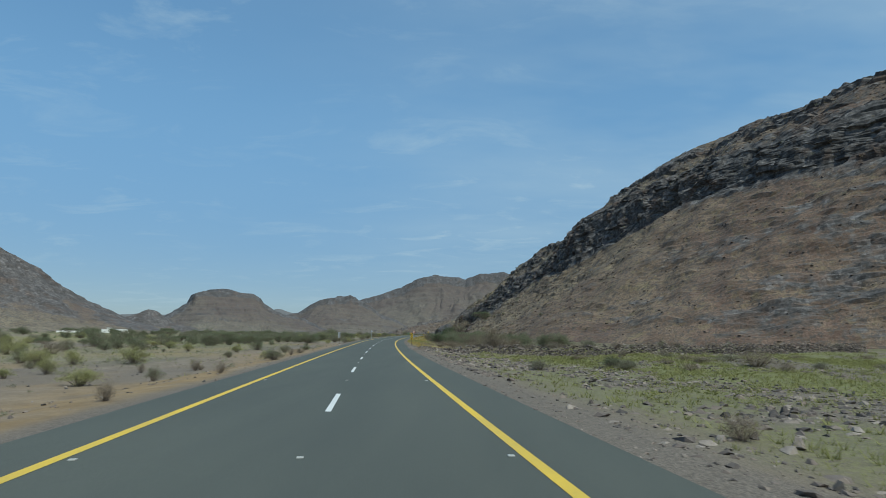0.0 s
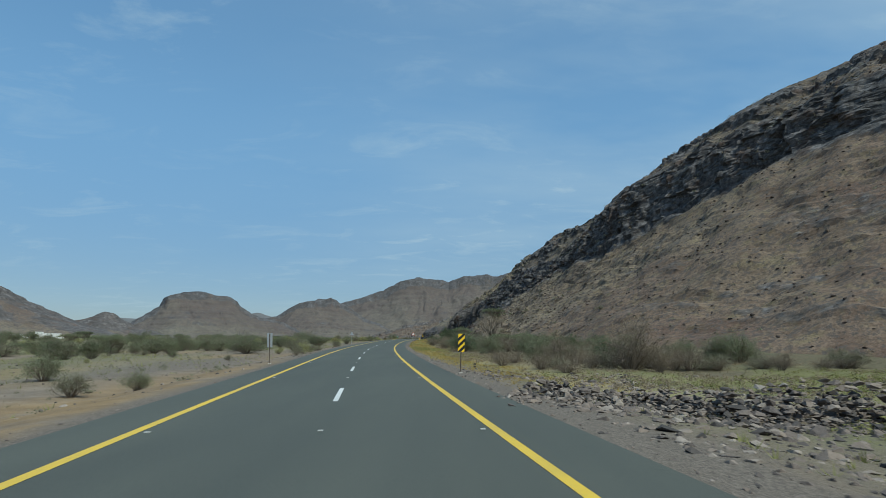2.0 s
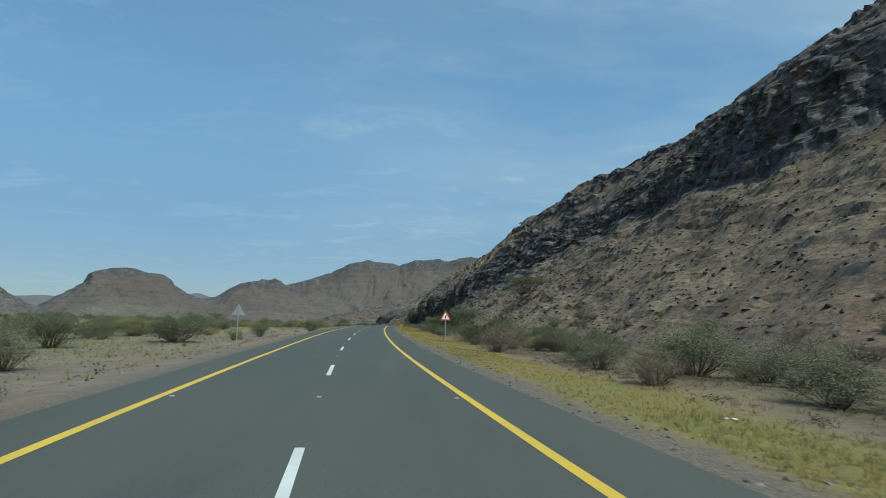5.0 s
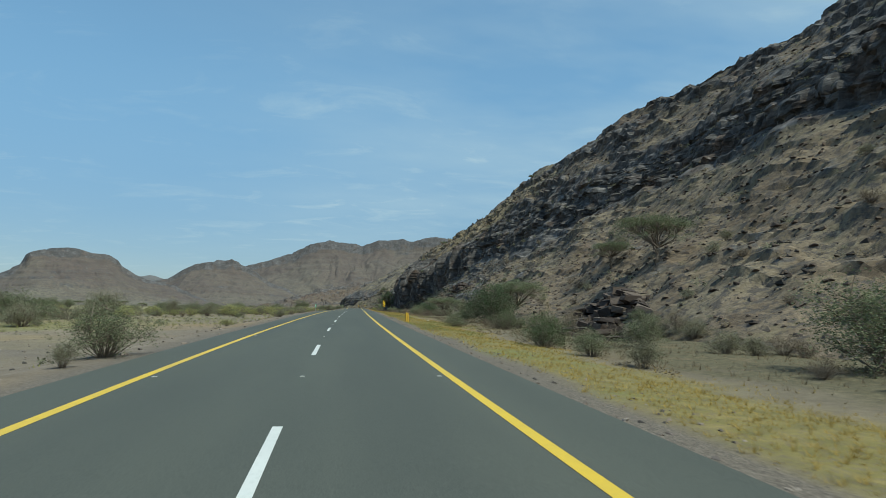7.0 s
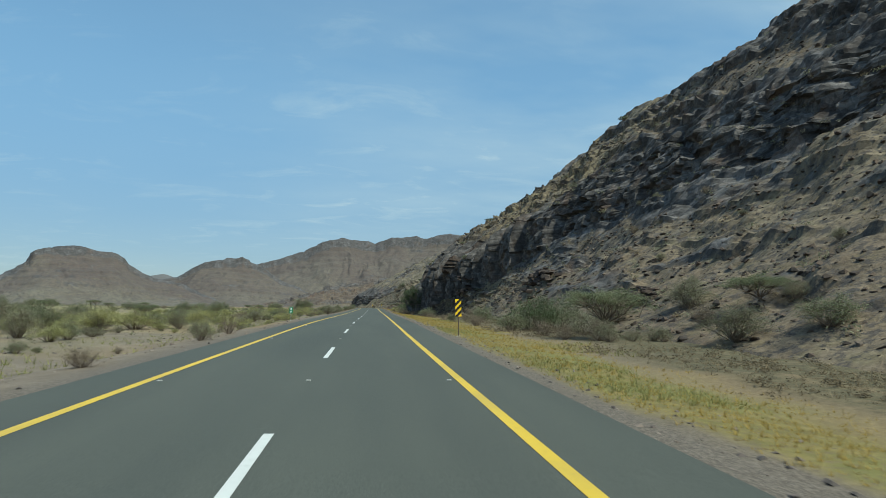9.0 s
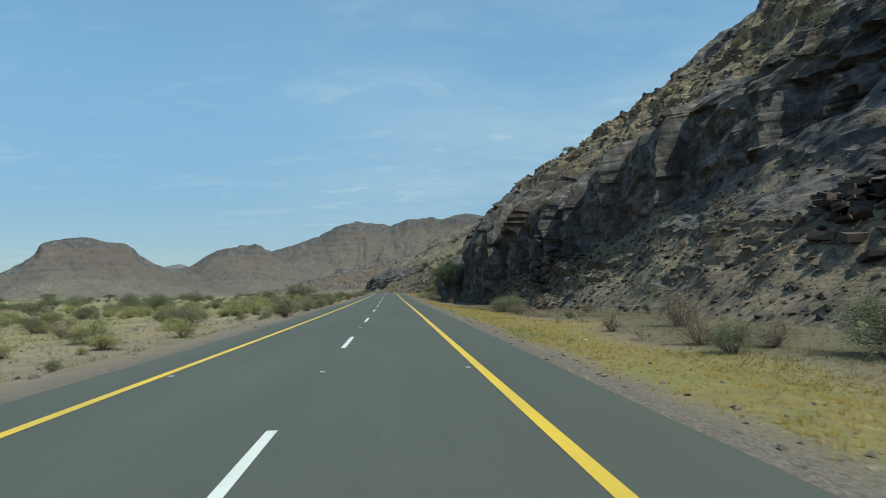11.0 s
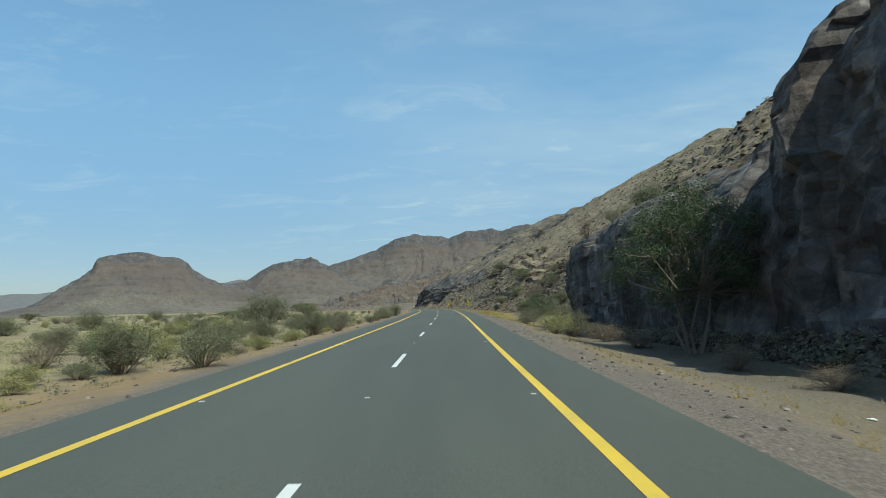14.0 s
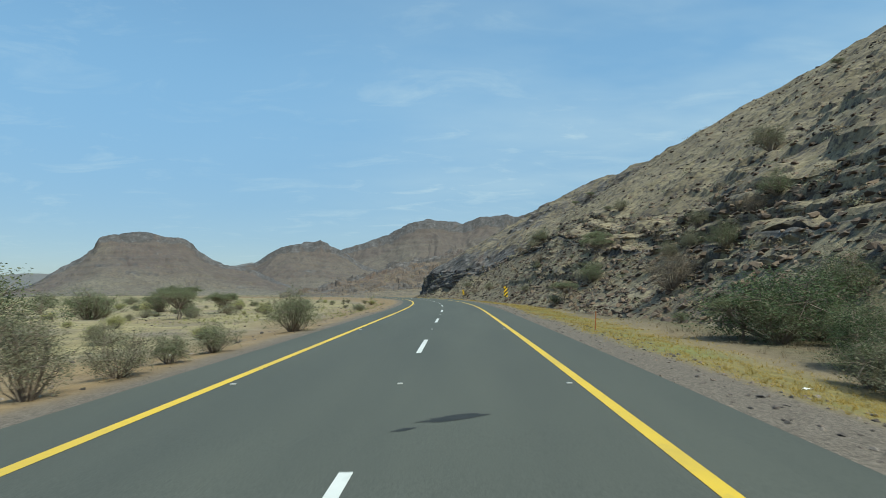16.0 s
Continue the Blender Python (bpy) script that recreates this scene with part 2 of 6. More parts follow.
def make_paint(name, col, worn):
    m, n, l, b = mat_new(name, 0.6)
    v = coords(n, l)
    w = nz(n, l, 9, 6, 0.7, v)
    c = mixc(n, l, span(n, l, w, 0.52, 0.8, 0, 0.6), col, worn)
    c = mixc(n, l, span(n, l, nz(n, l, 0.35, 3, 0.6, v), 0.4, 0.7, 0, 0.35), c, worn)
    l.new(c, b.inputs["Base Color"])
    bump(n, l, b, nz(n, l, 60, 3, 0.6, v), 0.15, 0.005)
    return m


def make_ground():
    """Dry plain: sand, gravel and patches of low green; masks come with the mesh."""
    m, n, l, b = mat_new("desert_ground", 0.95)
    v = coords(n, l)
    broad, mid, fine = nz(n, l, 0.045, 4, 0.55, v), nz(n, l, 0.6, 5, 0.62, v), nz(n, l, 7, 5, 0.7, v)
    sand = ramp(n, l, mid, [(0.3, (0.15, 0.12, 0.092)), (0.55, (0.215, 0.172, 0.132)), (0.75, (0.28, 0.23, 0.178))])
    red = ramp(n, l, fine, [(0.3, (0.19, 0.135, 0.08)), (0.7, (0.29, 0.21, 0.13))])
    sand = mixc(n, l, span(n, l, broad, 0.45, 0.62), sand, red)
    peb = n.new("ShaderNodeTexVoronoi"); peb.inputs["Scale"].default_value = 30; l.new(v, peb.inputs["Vector"])
    pv = n.new("ShaderNodeSeparateColor"); l.new(peb.outputs["Color"], pv.inputs[0])
    grav = ramp(n, l, pv.outputs[0], [(0.1, (0.105, 0.087, 0.072)), (0.5, (0.15, 0.124, 0.102)), (0.9, (0.205, 0.172, 0.142))])
    gm = mul(n, l, attr(n, "gravel"), span(n, l, mid, 0.15, 0.32))
    c = mixc(n, l, gm, sand, grav)
    ochre = ramp(n, l, mid, [(0.3, (0.20, 0.135, 0.072)), (0.6, (0.275, 0.19, 0.10)), (0.8, (0.33, 0.245, 0.15))])
    c = mixc(n, l, mul(n, l, attr(n, "ochre"), span(n, l, nz(n, l, 0.25, 5, 0.65, v), 0.3, 0.55)), c, ochre)
    straw = ramp(n, l, nz(n, l, 0.9, 6, 0.7, v), [(0.28, (0.20, 0.165, 0.085)), (0.55, (0.315, 0.26, 0.14)), (0.75, (0.40, 0.335, 0.20))])
    c = mixc(n, l, mul(n, l, attr(n, "straw"), span(n, l, nz(n, l, 0.12, 5, 0.65, v), 0.36, 0.56)), c, straw)
    grass = ramp(n, l, nz(n, l, 1.6, 5, 0.65, v), [(0.25, (0.12, 0.11, 0.045)), (0.5, (0.205, 0.17, 0.06)), (0.75, (0.30, 0.235, 0.095))])
    green = ramp(n, l, nz(n, l, 2.2, 5, 0.65, v), [(0.25, (0.10, 0.112, 0.035)), (0.75, (0.245, 0.245, 0.085))])
    litterc = ramp(n, l, nz(n, l, 2.6, 6, 0.7, v), [(0.28, (0.062, 0.055, 0.034)), (0.5, (0.12, 0.102, 0.062)), (0.75, (0.21, 0.175, 0.105))])
    c = mixc(n, l, mul(n, l, attr(n, "brush"), span(n, l, mid, 0.2, 0.45)), c, litterc)
    grass = mixc(n, l, span(n, l, nz(n, l, 0.13, 4, 0.6, v), 0.48, 0.62, 0, 0.85), grass, green)
    c = mixc(n, l, mul(n, l, attr(n, "yellow"), span(n, l, fine, 0.3, 0.5)), c, grass)
    c = mixc(n, l, mul(n, l, attr(n, "green"), span(n, l, fine, 0.35, 0.55)), c, green)
    c = mixc(n, l, 0.35, c, ramp(n, l, fine, [(0.3, (0.35, 0.33, 0.3)), (0.7, (1, 1, 1))]), "MULTIPLY")
    l.new(c, b.inputs["Base Color"])
    h = bump(n, l, b, fine, 0.6, 0.06)
    bump(n, l, b, peb.outputs["Distance"], 0.22, 0.03, h)
    return m


def make_hill(name="hill_rock", big=1.0, tone=(1, 1, 1), haze=0.0):
    """Weathered slope: stony soil with dry grass, dark fractured rock where the mask says so."""
    m, n, l, b = mat_new(name, 0.93)
    v = coords(n, l)
    mask = attr(n, "rock")
    broad, mid, fine, grit = nz(n, l, 0.03 / big, 4, 0.6, v), nz(n, l, 0.35 / big, 6, 0.66, v), nz(n, l, 1.9 / big, 6, 0.7, v), nz(n, l, 9 / big, 4, 0.7, v)
    soil = ramp(n, l, fine, [(0.28, (0.070, 0.046, 0.034)), (0.5, (0.138, 0.091, 0.068)), (0.72, (0.212, 0.145, 0.108))])
    tan = ramp(n, l, fine, [(0.28, (0.13, 0.106, 0.068)), (0.5, (0.24, 0.196, 0.128)), (0.72, (0.345, 0.285, 0.19))])
    olive = ramp(n, l, fine, [(0.3, (0.115, 0.10, 0.05)), (0.7, (0.25, 0.205, 0.115))])
    soil = mixc(n, l, mul(n, l, span(n, l, broad, 0.45, 0.62, 0, 0.3), attr(n, "dry"), "ADD"), soil, tan)
    soil = mixc(n, l, span(n, l, mid, 0.5, 0.66, 0, 0.5), soil, olive)
    soil = mixc(n, l, span(n, l, nz(n, l, 0.13 / big, 5, 0.7, v, 0.5), 0.46, 0.62, 0, 0.6), soil, mixc(n, l, 1.0, soil, (0.52, 0.47, 0.46), "MULTIPLY"))
    soil = mixc(n, l, span(n, l, nz(n, l, 1.0 / big, 5, 0.78, v), 0.5, 0.57, 0, 0.92), soil, ramp(n, l, grit, [(0.3, (0.04, 0.035, 0.033)), (0.75, (0.13, 0.107, 0.092))]))
    st = coords(n, l, (1, 1, 1.7), (0.12, 0.1, 0))
    str_n = nz(n, l, 0.55 / big, 7, 0.7, st, 0.4)
    rock = ramp(n, l, str_n, [(0.3, (0.041, 0.038, 0.038)), (0.5, (0.096, 0.088, 0.085)), (0.72, (0.205, 0.182, 0.168))])
    rust = ramp(n, l, fine, [(0.3, (0.055, 0.036, 0.026)), (0.7, (0.15, 0.092, 0.062))])
    rock = mixc(n, l, span(n, l, nz(n, l, 0.16 / big, 3, 0.6, v), 0.52, 0.68, 0, 0.7), rock, rust)
    # broken faces: each block a little lighter or darker, thin dark joints between
    for sc, dark, light, gap in ((0.34, 0.68, 1.25, 0.03), (1.15, 0.7, 1.25, 0.04)):
        vec = coords(n, l, (1, 1, 0.7), (0.1, 0.15, 0))
        vc = n.new("ShaderNodeTexVoronoi"); vc.inputs["Scale"].default_value = sc / big; l.new(vec, vc.inputs["Vector"])
        ve = n.new("ShaderNodeTexVoronoi"); ve.feature = "DISTANCE_TO_EDGE"; ve.inputs["Scale"].default_value = sc / big; l.new(vec, ve.inputs["Vector"])
        sp = n.new("ShaderNodeSeparateColor"); l.new(vc.outputs["Color"], sp.inputs[0])
        rock = mixc(n, l, 1.0, rock, ramp(n, l, sp.outputs[0], [(0.1, (dark,) * 3), (0.9, (light,) * 3)]), "MULTIPLY")
        rock = mixc(n, l, span(n, l, ve.outputs["Distance"], 0.0, gap, 0.22, 0.0), rock, (0.03, 0.027, 0.026))
    c = mixc(n, l, span(n, l, mul(n, l, mask, mul(n, l, mul(n, l, mid, 0.5, "SUBTRACT"), 0.9), "ADD"), 0.38, 0.6), soil, rock)
    # air haze painted into the base colour: greyed here, then tinted by tone
    c = mixc(n, l, haze, c, (0.155, 0.135, 0.116))
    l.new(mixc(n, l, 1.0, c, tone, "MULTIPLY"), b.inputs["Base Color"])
    crack = n.new("ShaderNodeTexVoronoi"); crack.feature = "DISTANCE_TO_EDGE"; crack.inputs["Scale"].default_value = 0.9 / big; l.new(coords(n, l, (1, 1, 0.6)), crack.inputs["Vector"])
    h = bump(n, l, b, mid, 0.15, 0.6 * big)
    h = bump(n, l, b, fine, 0.5, 0.2 * big, h)
    h = bump(n, l, b, span(n, l, crack.outputs["Distance"], 0, 0.12), 0.16, 0.2 * big, h)
    bump(n, l, b, grit, 0.5, 0.08 * big, h)
    return m


def make_rock(name="loose_stone", tone=(1, 1, 1)):
    m, n, l, b = mat_new(name, 0.9)
    v = coords(n, l)
    oi = n.new("ShaderNodeObjectInfo"); gi = n.new("ShaderNodeNewGeometry")
    r = mul(n, l, oi.outputs["Random"], gi.outputs["Random Per Island"], "ADD")
    r = mul(n, l, r, 1.0, "MODULO")
    base = ramp(n, l, r, [(0.0, (0.07, 0.062, 0.058)), (0.4, (0.16, 0.13, 0.115)), (0.75, (0.24, 0.19, 0.155)), (1.0, (0.33, 0.28, 0.24))])
    f = nz(n, l, 5, 5, 0.7, v)
    c = mixc(n, l, 0.6, base, ramp(n, l, f, [(0.3, (0.35, 0.34, 0.33)), (0.7, (1, 1, 1))]), "MULTIPLY")
    l.new(mixc(n, l, 1.0, c, tone, "MULTIPLY"), b.inputs["Base Color"])
    bump(n, l, b, f, 0.6, 0.06)
    return m


def make_leaf(name, dark, light, rough=0.8):
    m, n, l, b = mat_new(name, rough)
    gi = n.new("ShaderNodeNewGeometry"); oi = n.new("ShaderNodeObjectInfo")
    r = mul(n, l, mul(n, l, mul(n, l, gi.outputs["Random Per Island"], 0.45), mul(n, l, oi.outputs["Random"], 0.4), "ADD"), 0.08, "ADD")
    c = ramp(n, l, r, [(0.05, dark), (1.0, light)])
    l.new(c, b.inputs["Base Color"])
    tr = n.new("ShaderNodeBsdfTranslucent"); mx = n.new("ShaderNodeMixShader"); mx.inputs[0].default_value = 0.38
    l.new(c, tr.inputs["Color"]); l.new(b.outputs[0], mx.inputs[1]); l.new(tr.outputs[0], mx.inputs[2])
    l.new(mx.outputs[0], n["Material Output"].inputs["Surface"])
    return m


def make_plain(name, col, rough=0.6, metal=0.0, dirt=0.25, scale=14):
    m, n, l, b = mat_new(name, rough)
    w = nz(n, l, scale, 5, 0.7, coords(n, l))
    l.new(mixc(n, l, span(n, l, w, 0.45, 0.75, 0, dirt), col, tuple(0.35 * q + 0.05 for q in col)), b.inputs["Base Color"])
    b.inputs["Metallic"].default_value = metal
    bump(n, l, b, w, 0.1, 0.01)
    return m


ASPHALT = make_asphalt()
SMEAR = make_plain("road_smear", (0.022, 0.023, 0.022), 0.7, 0, 0.5, 3)
YELLOW_LINE = make_paint("yellow_road_paint", (0.62, 0.42, 0.045), (0.30, 0.23, 0.09))
WHITE_LINE = make_paint("white_road_paint", (0.60, 0.60, 0.58), (0.36, 0.36, 0.35))
GROUND = make_ground()
HILL = make_hill()
# middle hills: a quarter of the same haze colour painted into the rock
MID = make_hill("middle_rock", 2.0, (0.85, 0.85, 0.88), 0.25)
# far hills carry painted distance haze: flatter and bluer, most on the ridge
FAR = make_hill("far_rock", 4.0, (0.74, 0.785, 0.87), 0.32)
HAZY = make_hill("hazed_ridge_rock", 6.0, (0.86, 0.98, 1.16), 0.8)
STONE = make_rock()
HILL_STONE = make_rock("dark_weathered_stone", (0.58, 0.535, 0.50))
SLOPE_STONE = make_rock("brown_weathered_stone", (0.82, 0.72, 0.62))
CLIFF_STONE = make_rock("cliff_stone", (0.50, 0.46, 0.45))
LEAF_GREY = make_leaf("grey_green_leaf", (0.13, 0.13, 0.08), (0.29, 0.28, 0.185))
LEAF_GREEN = make_leaf("green_leaf", (0.098, 0.112, 0.058), (0.23, 0.245, 0.145))
LEAF_DARK = make_leaf("dark_green_leaf", (0.045, 0.07, 0.032), (0.13, 0.165, 0.08))
LEAF_DRY = make_leaf("dry_twig_leaf", (0.16, 0.125, 0.08), (0.33, 0.265, 0.175))
LEAF_LIME = make_leaf("yellow_green_leaf", (0.22, 0.225, 0.085), (0.42, 0.40, 0.18))
GRASS_Y = make_leaf("dry_yellow_grass", (0.22, 0.155, 0.042), (0.46, 0.33, 0.095))
GRASS_G = make_leaf("green_grass", (0.15, 0.152, 0.052), (0.33, 0.31, 0.125))
BARK = make_plain("grey_brown_bark", (0.17, 0.135, 0.105), 0.9)
STEEL = make_plain("galvanised_steel", (0.42, 0.43, 0.44), 0.5, 0.6)
SIGN_YELLOW = make_plain("sign_yellow", (0.80, 0.52, 0.02), 0.45, 0, 0.15)
SIGN_BLACK = make_plain("sign_black", (0.02, 0.02, 0.02), 0.5, 0, 0.1)
SIGN_WHITE = make_plain("sign_white", (0.75, 0.75, 0.73), 0.5)
SIGN_RED = make_plain("sign_red", (0.45, 0.05, 0.03), 0.5)
SIGN_GREEN = make_plain("sign_green", (0.02, 0.22, 0.10), 0.5)
SIGN_BACK = make_plain("sign_back_aluminium", (0.36, 0.37, 0.38), 0.45, 0.5)
POST_YELLOW = make_plain("yellow_post_paint", (0.50, 0.30, 0.03), 0.65, 0, 0.4)
POST_BROWN = make_plain("rusted_steel_post", (0.115, 0.085, 0.065), 0.8, 0.2, 0.5)
POST_RUST = make_plain("rusty_post_paint", (0.28, 0.10, 0.03), 0.8, 0, 0.5)
WHITEWASH = make_plain("white_wall_paint", (0.72, 0.70, 0.66), 0.85)
CONCRETE = make_plain("grey_concrete", (0.36, 0.33, 0.29), 0.9)
DARK_HOLE = make_plain("window_dark", (0.03, 0.03, 0.035), 0.3)
LITTER = make_plain("white_plastic", (0.75, 0.74, 0.70), 0.4)

# ---- ground sheet ----
_f = [0.0]
while _f[-1] < 4600:
    _f.append(_f[-1] + (0.5 if _f[-1] < 14 else (1.0 if _f[-1] < 40 else (_f[-1] * 0.045))))
GU = np.array([-v for v in _f[:0:-1]] + _f)
_y = [-60.0]
while _y[-1] < 4800:
    _y.append(_y[-1] + (1.0 if _y[-1] < 560 else (2.0 if _y[-1] < 760 else (_y[-1] - 700) * 0.05)))
GY = np.array([-4500, -2500, -1200, -600, -300, -160, -100] + _y)
gx = centre_x(GY)[:, None] + GU[None, :]
gy = np.repeat(GY[:, None], len(GU), 1)
gzv = ground_z(gx, gy)
ground_me = mesh_from("ground", np.stack([gx, gy, gzv], -1), grid_faces(len(GY), len(GU)), [GROUND], True)
gu = cross(gx, gy)
out_r, out_l = gu - EDGE_R, EDGE_L - gu
n_a = fbm(gx / 9, gy / 22, 0, 31, 4); n_b = fbm(gx / 5, gy / 7, 0, 32, 4)
stony = smooth(125, 100, gy)                       # the stony flat beside the first stretch
wide = 1 - 0.45 * smooth(110, 140, gy) * smooth(470, 450, gy)      # the bare strip is narrow along the long slope
gravel = np.maximum(smooth(2.9, 1.2, out_r / wide + 0.5 * n_b) * smooth(-1, 0.1, out_r), smooth(1.6, 0.3, out_l) * smooth(-1, 0.1, out_l))
gravel = np.maximum(gravel, smooth(1, 2.5, out_r) * smooth(110, 90, out_r) * stony * 0.95)
gravel = np.maximum(gravel, smooth(1, 3, out_r) * smooth(20, 15, out_r) * smooth(466, 476, gy) * smooth(545, 530, gy) * smooth(-0.9, -0.1, n_b) * 0.9)
gravel = np.maximum(gravel, smooth(4, 11, out_l) * smooth(-0.25, 0.3, n_a) * 0.75)
lay = smooth(452, 468, gy) * smooth(545, 525, gy)     # bare gravel lay-by under the cliff
yellow = smooth(1.4, 2.8, out_r / wide + 0.7 * n_b) * smooth(8, 4.5, out_r + n_b * 1.5) * (1 - 0.85 * lay) * (1 - stony * 0.8)
green = smooth(2, 5, out_r) * smooth(150, 110, out_r) * stony * smooth(-0.45, 0.25, n_b + 0.5 * n_a) * (0.55 + 0.45 * smooth(6, 20, out_r))
green = np.maximum(green, (0.75 - 0.45 * smooth(330, 430, gy) - 0.4 * smooth(170, 120, gy)) * smooth(9, 25, out_l) * smooth(-0.05, 0.45, fbm(gx / 40, gy / 40, 0, 33, 4)))
brush = smooth(6, 10, out_r + 1.5 * n_b) * smooth(95, 115, gy) * smooth(900, 700, gy) * (1 - 0.3 * lay)
ochre = smooth(0.5, 1.4, out_l + 0.4 * n_b) * smooth(9, 5, out_l + 2 * n_a) * np.clip(smooth(135, 85, gy) + smooth(425, 455, gy), 0, 1)
straw = smooth(3, 5.5, out_r + n_b) * smooth(40, 30, out_r) * smooth(80, 90, gy) * smooth(165, 140, gy)
straw = straw + smooth(5, 12, out_l + 2 * n_a) * (0.35 + 0.65 * smooth(380, 460, gy)) * smooth(150, 190, gy)
for nm, vv in (("ochre", ochre), ("straw", straw), ("brush", brush), ("gravel", gravel), ("yellow", yellow), ("green", green)):
    add_attr(ground_me, nm, np.clip(vv, 0, 1))
tagged(new("ground", ground_me), "dry sandy plain with gravel and sparse grass", "ground", kind="structure")

# ---- road ----
def strip(name, s, u0, u1, lift, mat, cols=1, thick=0.0):
    us = np.linspace(u0, u1, cols + 1)
    v = np.stack([road_at(s, u, lift) for u in us], 1)
    if thick:
        lo = v[:, [0, -1]].copy(); lo[..., 2] -= thick
        v = np.concatenate([lo[:, :1], v, lo[:, 1:]], 1)
    return mesh_from(name, v, grid_faces(len(s), v.shape[1])[:, ::-1][:, ::1], [mat])


S_ALL = np.arange(-70, 1100, 4.0)
road = tagged(new("road", strip("road", S_ALL, EDGE_L, EDGE_R, 0.0, ASPHALT, 8, 0.22)), "two-lane grey asphalt road with gravel shoulders", "road", kind="structure")
for u in (-LANE, LANE):
    part("edge_line", strip("edge_line", S_ALL, u - 0.105, u + 0.105, 0.005, YELLOW_LINE), road, "worn yellow edge line")
for k in range(-3, 58):
    s1 = DASH_FIRST + k * DASH_PITCH
    part("lane_dash", strip("lane_dash", np.linspace(s1 - DASH_LEN, s1, 4), -0.075, 0.075, 0.005, WHITE_LINE), road, "white painted lane dash" if k == -3 else "")

# ---- the near hills beside the road ----
HY = [40, 95, 115, 135, 150, 172, 205, 235, 257, 300, 340, 378, 405, 435, 455, 475, 500, 529, 535, 545, 580, 615, 650, 700, 770, 830, 900]
HX0 = [420, 190, 130, 82, 62, 47, 34, 29, 26, 21, 20, 22, 22, 22, 20.5, 18.5, 17, 14.5, 18, 22, 15, 12, 9, 0, -16, 0, 10]
HX1 = [500, 250, 190, 160, 140, 118, 97, 83, 66, 62, 59, 46, 39, 31, 25, 20, 18, 15.2, 22, 27, 23, 22, 21, 12, -15, 6, 20]
HZ1 = [20, 30, 36, 42, 45, 46, 43, 37, 28, 27, 26, 19, 16, 9, 5.5, 1.5, 0.4, 0.6, 3, 6, 7, 9, 14, 9, 1.6, 4, 8]
HX2 = [510, 258, 198, 168, 147, 125, 104, 90, 73, 68, 66, 52, 45, 37.8, 30, 23, 21, 18, 25, 31, 28, 34, 26, 16, -12.5, 10, 24]
HZ2 = [26, 40, 48, 54, 57, 58, 57, 54, 47, 39, 35, 31, 28, 22, 17.5, 18, 14, 10.3, 10, 11, 12, 14, 17.5, 12, 9.5, 8, 12]
HX3 = [600, 300, 235, 200, 172, 152, 134, 118, 106, 104, 98, 76, 68, 66, 62, 60, 66, 57, 55, 57, 72, 79, 86, 62, 46, 50, 56]
HZ3 = [50, 62, 68, 73, 77, 79, 76, 73, 69, 68, 63.5, 56, 49, 51, 45, 43, 45, 36, 34, 32, 40, 46, 54, 43, 41, 44, 40]


# buttresses of the road cut: where each begins, and how far its near corner stands out low down and high up
BUTT_Y = np.array([414, 428, 438, 446, 450.5, 454, 461, 470, 481, 490, 499, 511, 521, 536.0])
BUTT_LOW = np.array([2.0, 2.6, 1.6, 2.4, 2.8, 2.6, 1.8, 2.8, 1.0, 1.4, 0.9, 0.7, 0.5, 0])
BUTT_HIGH = np.array([3.0, 3.2, 2.6, 2.4, 1.4, 0.6, 5.0, 1.8, 2.2, 1.0, 1.2, 0.6, 0.4, 0])


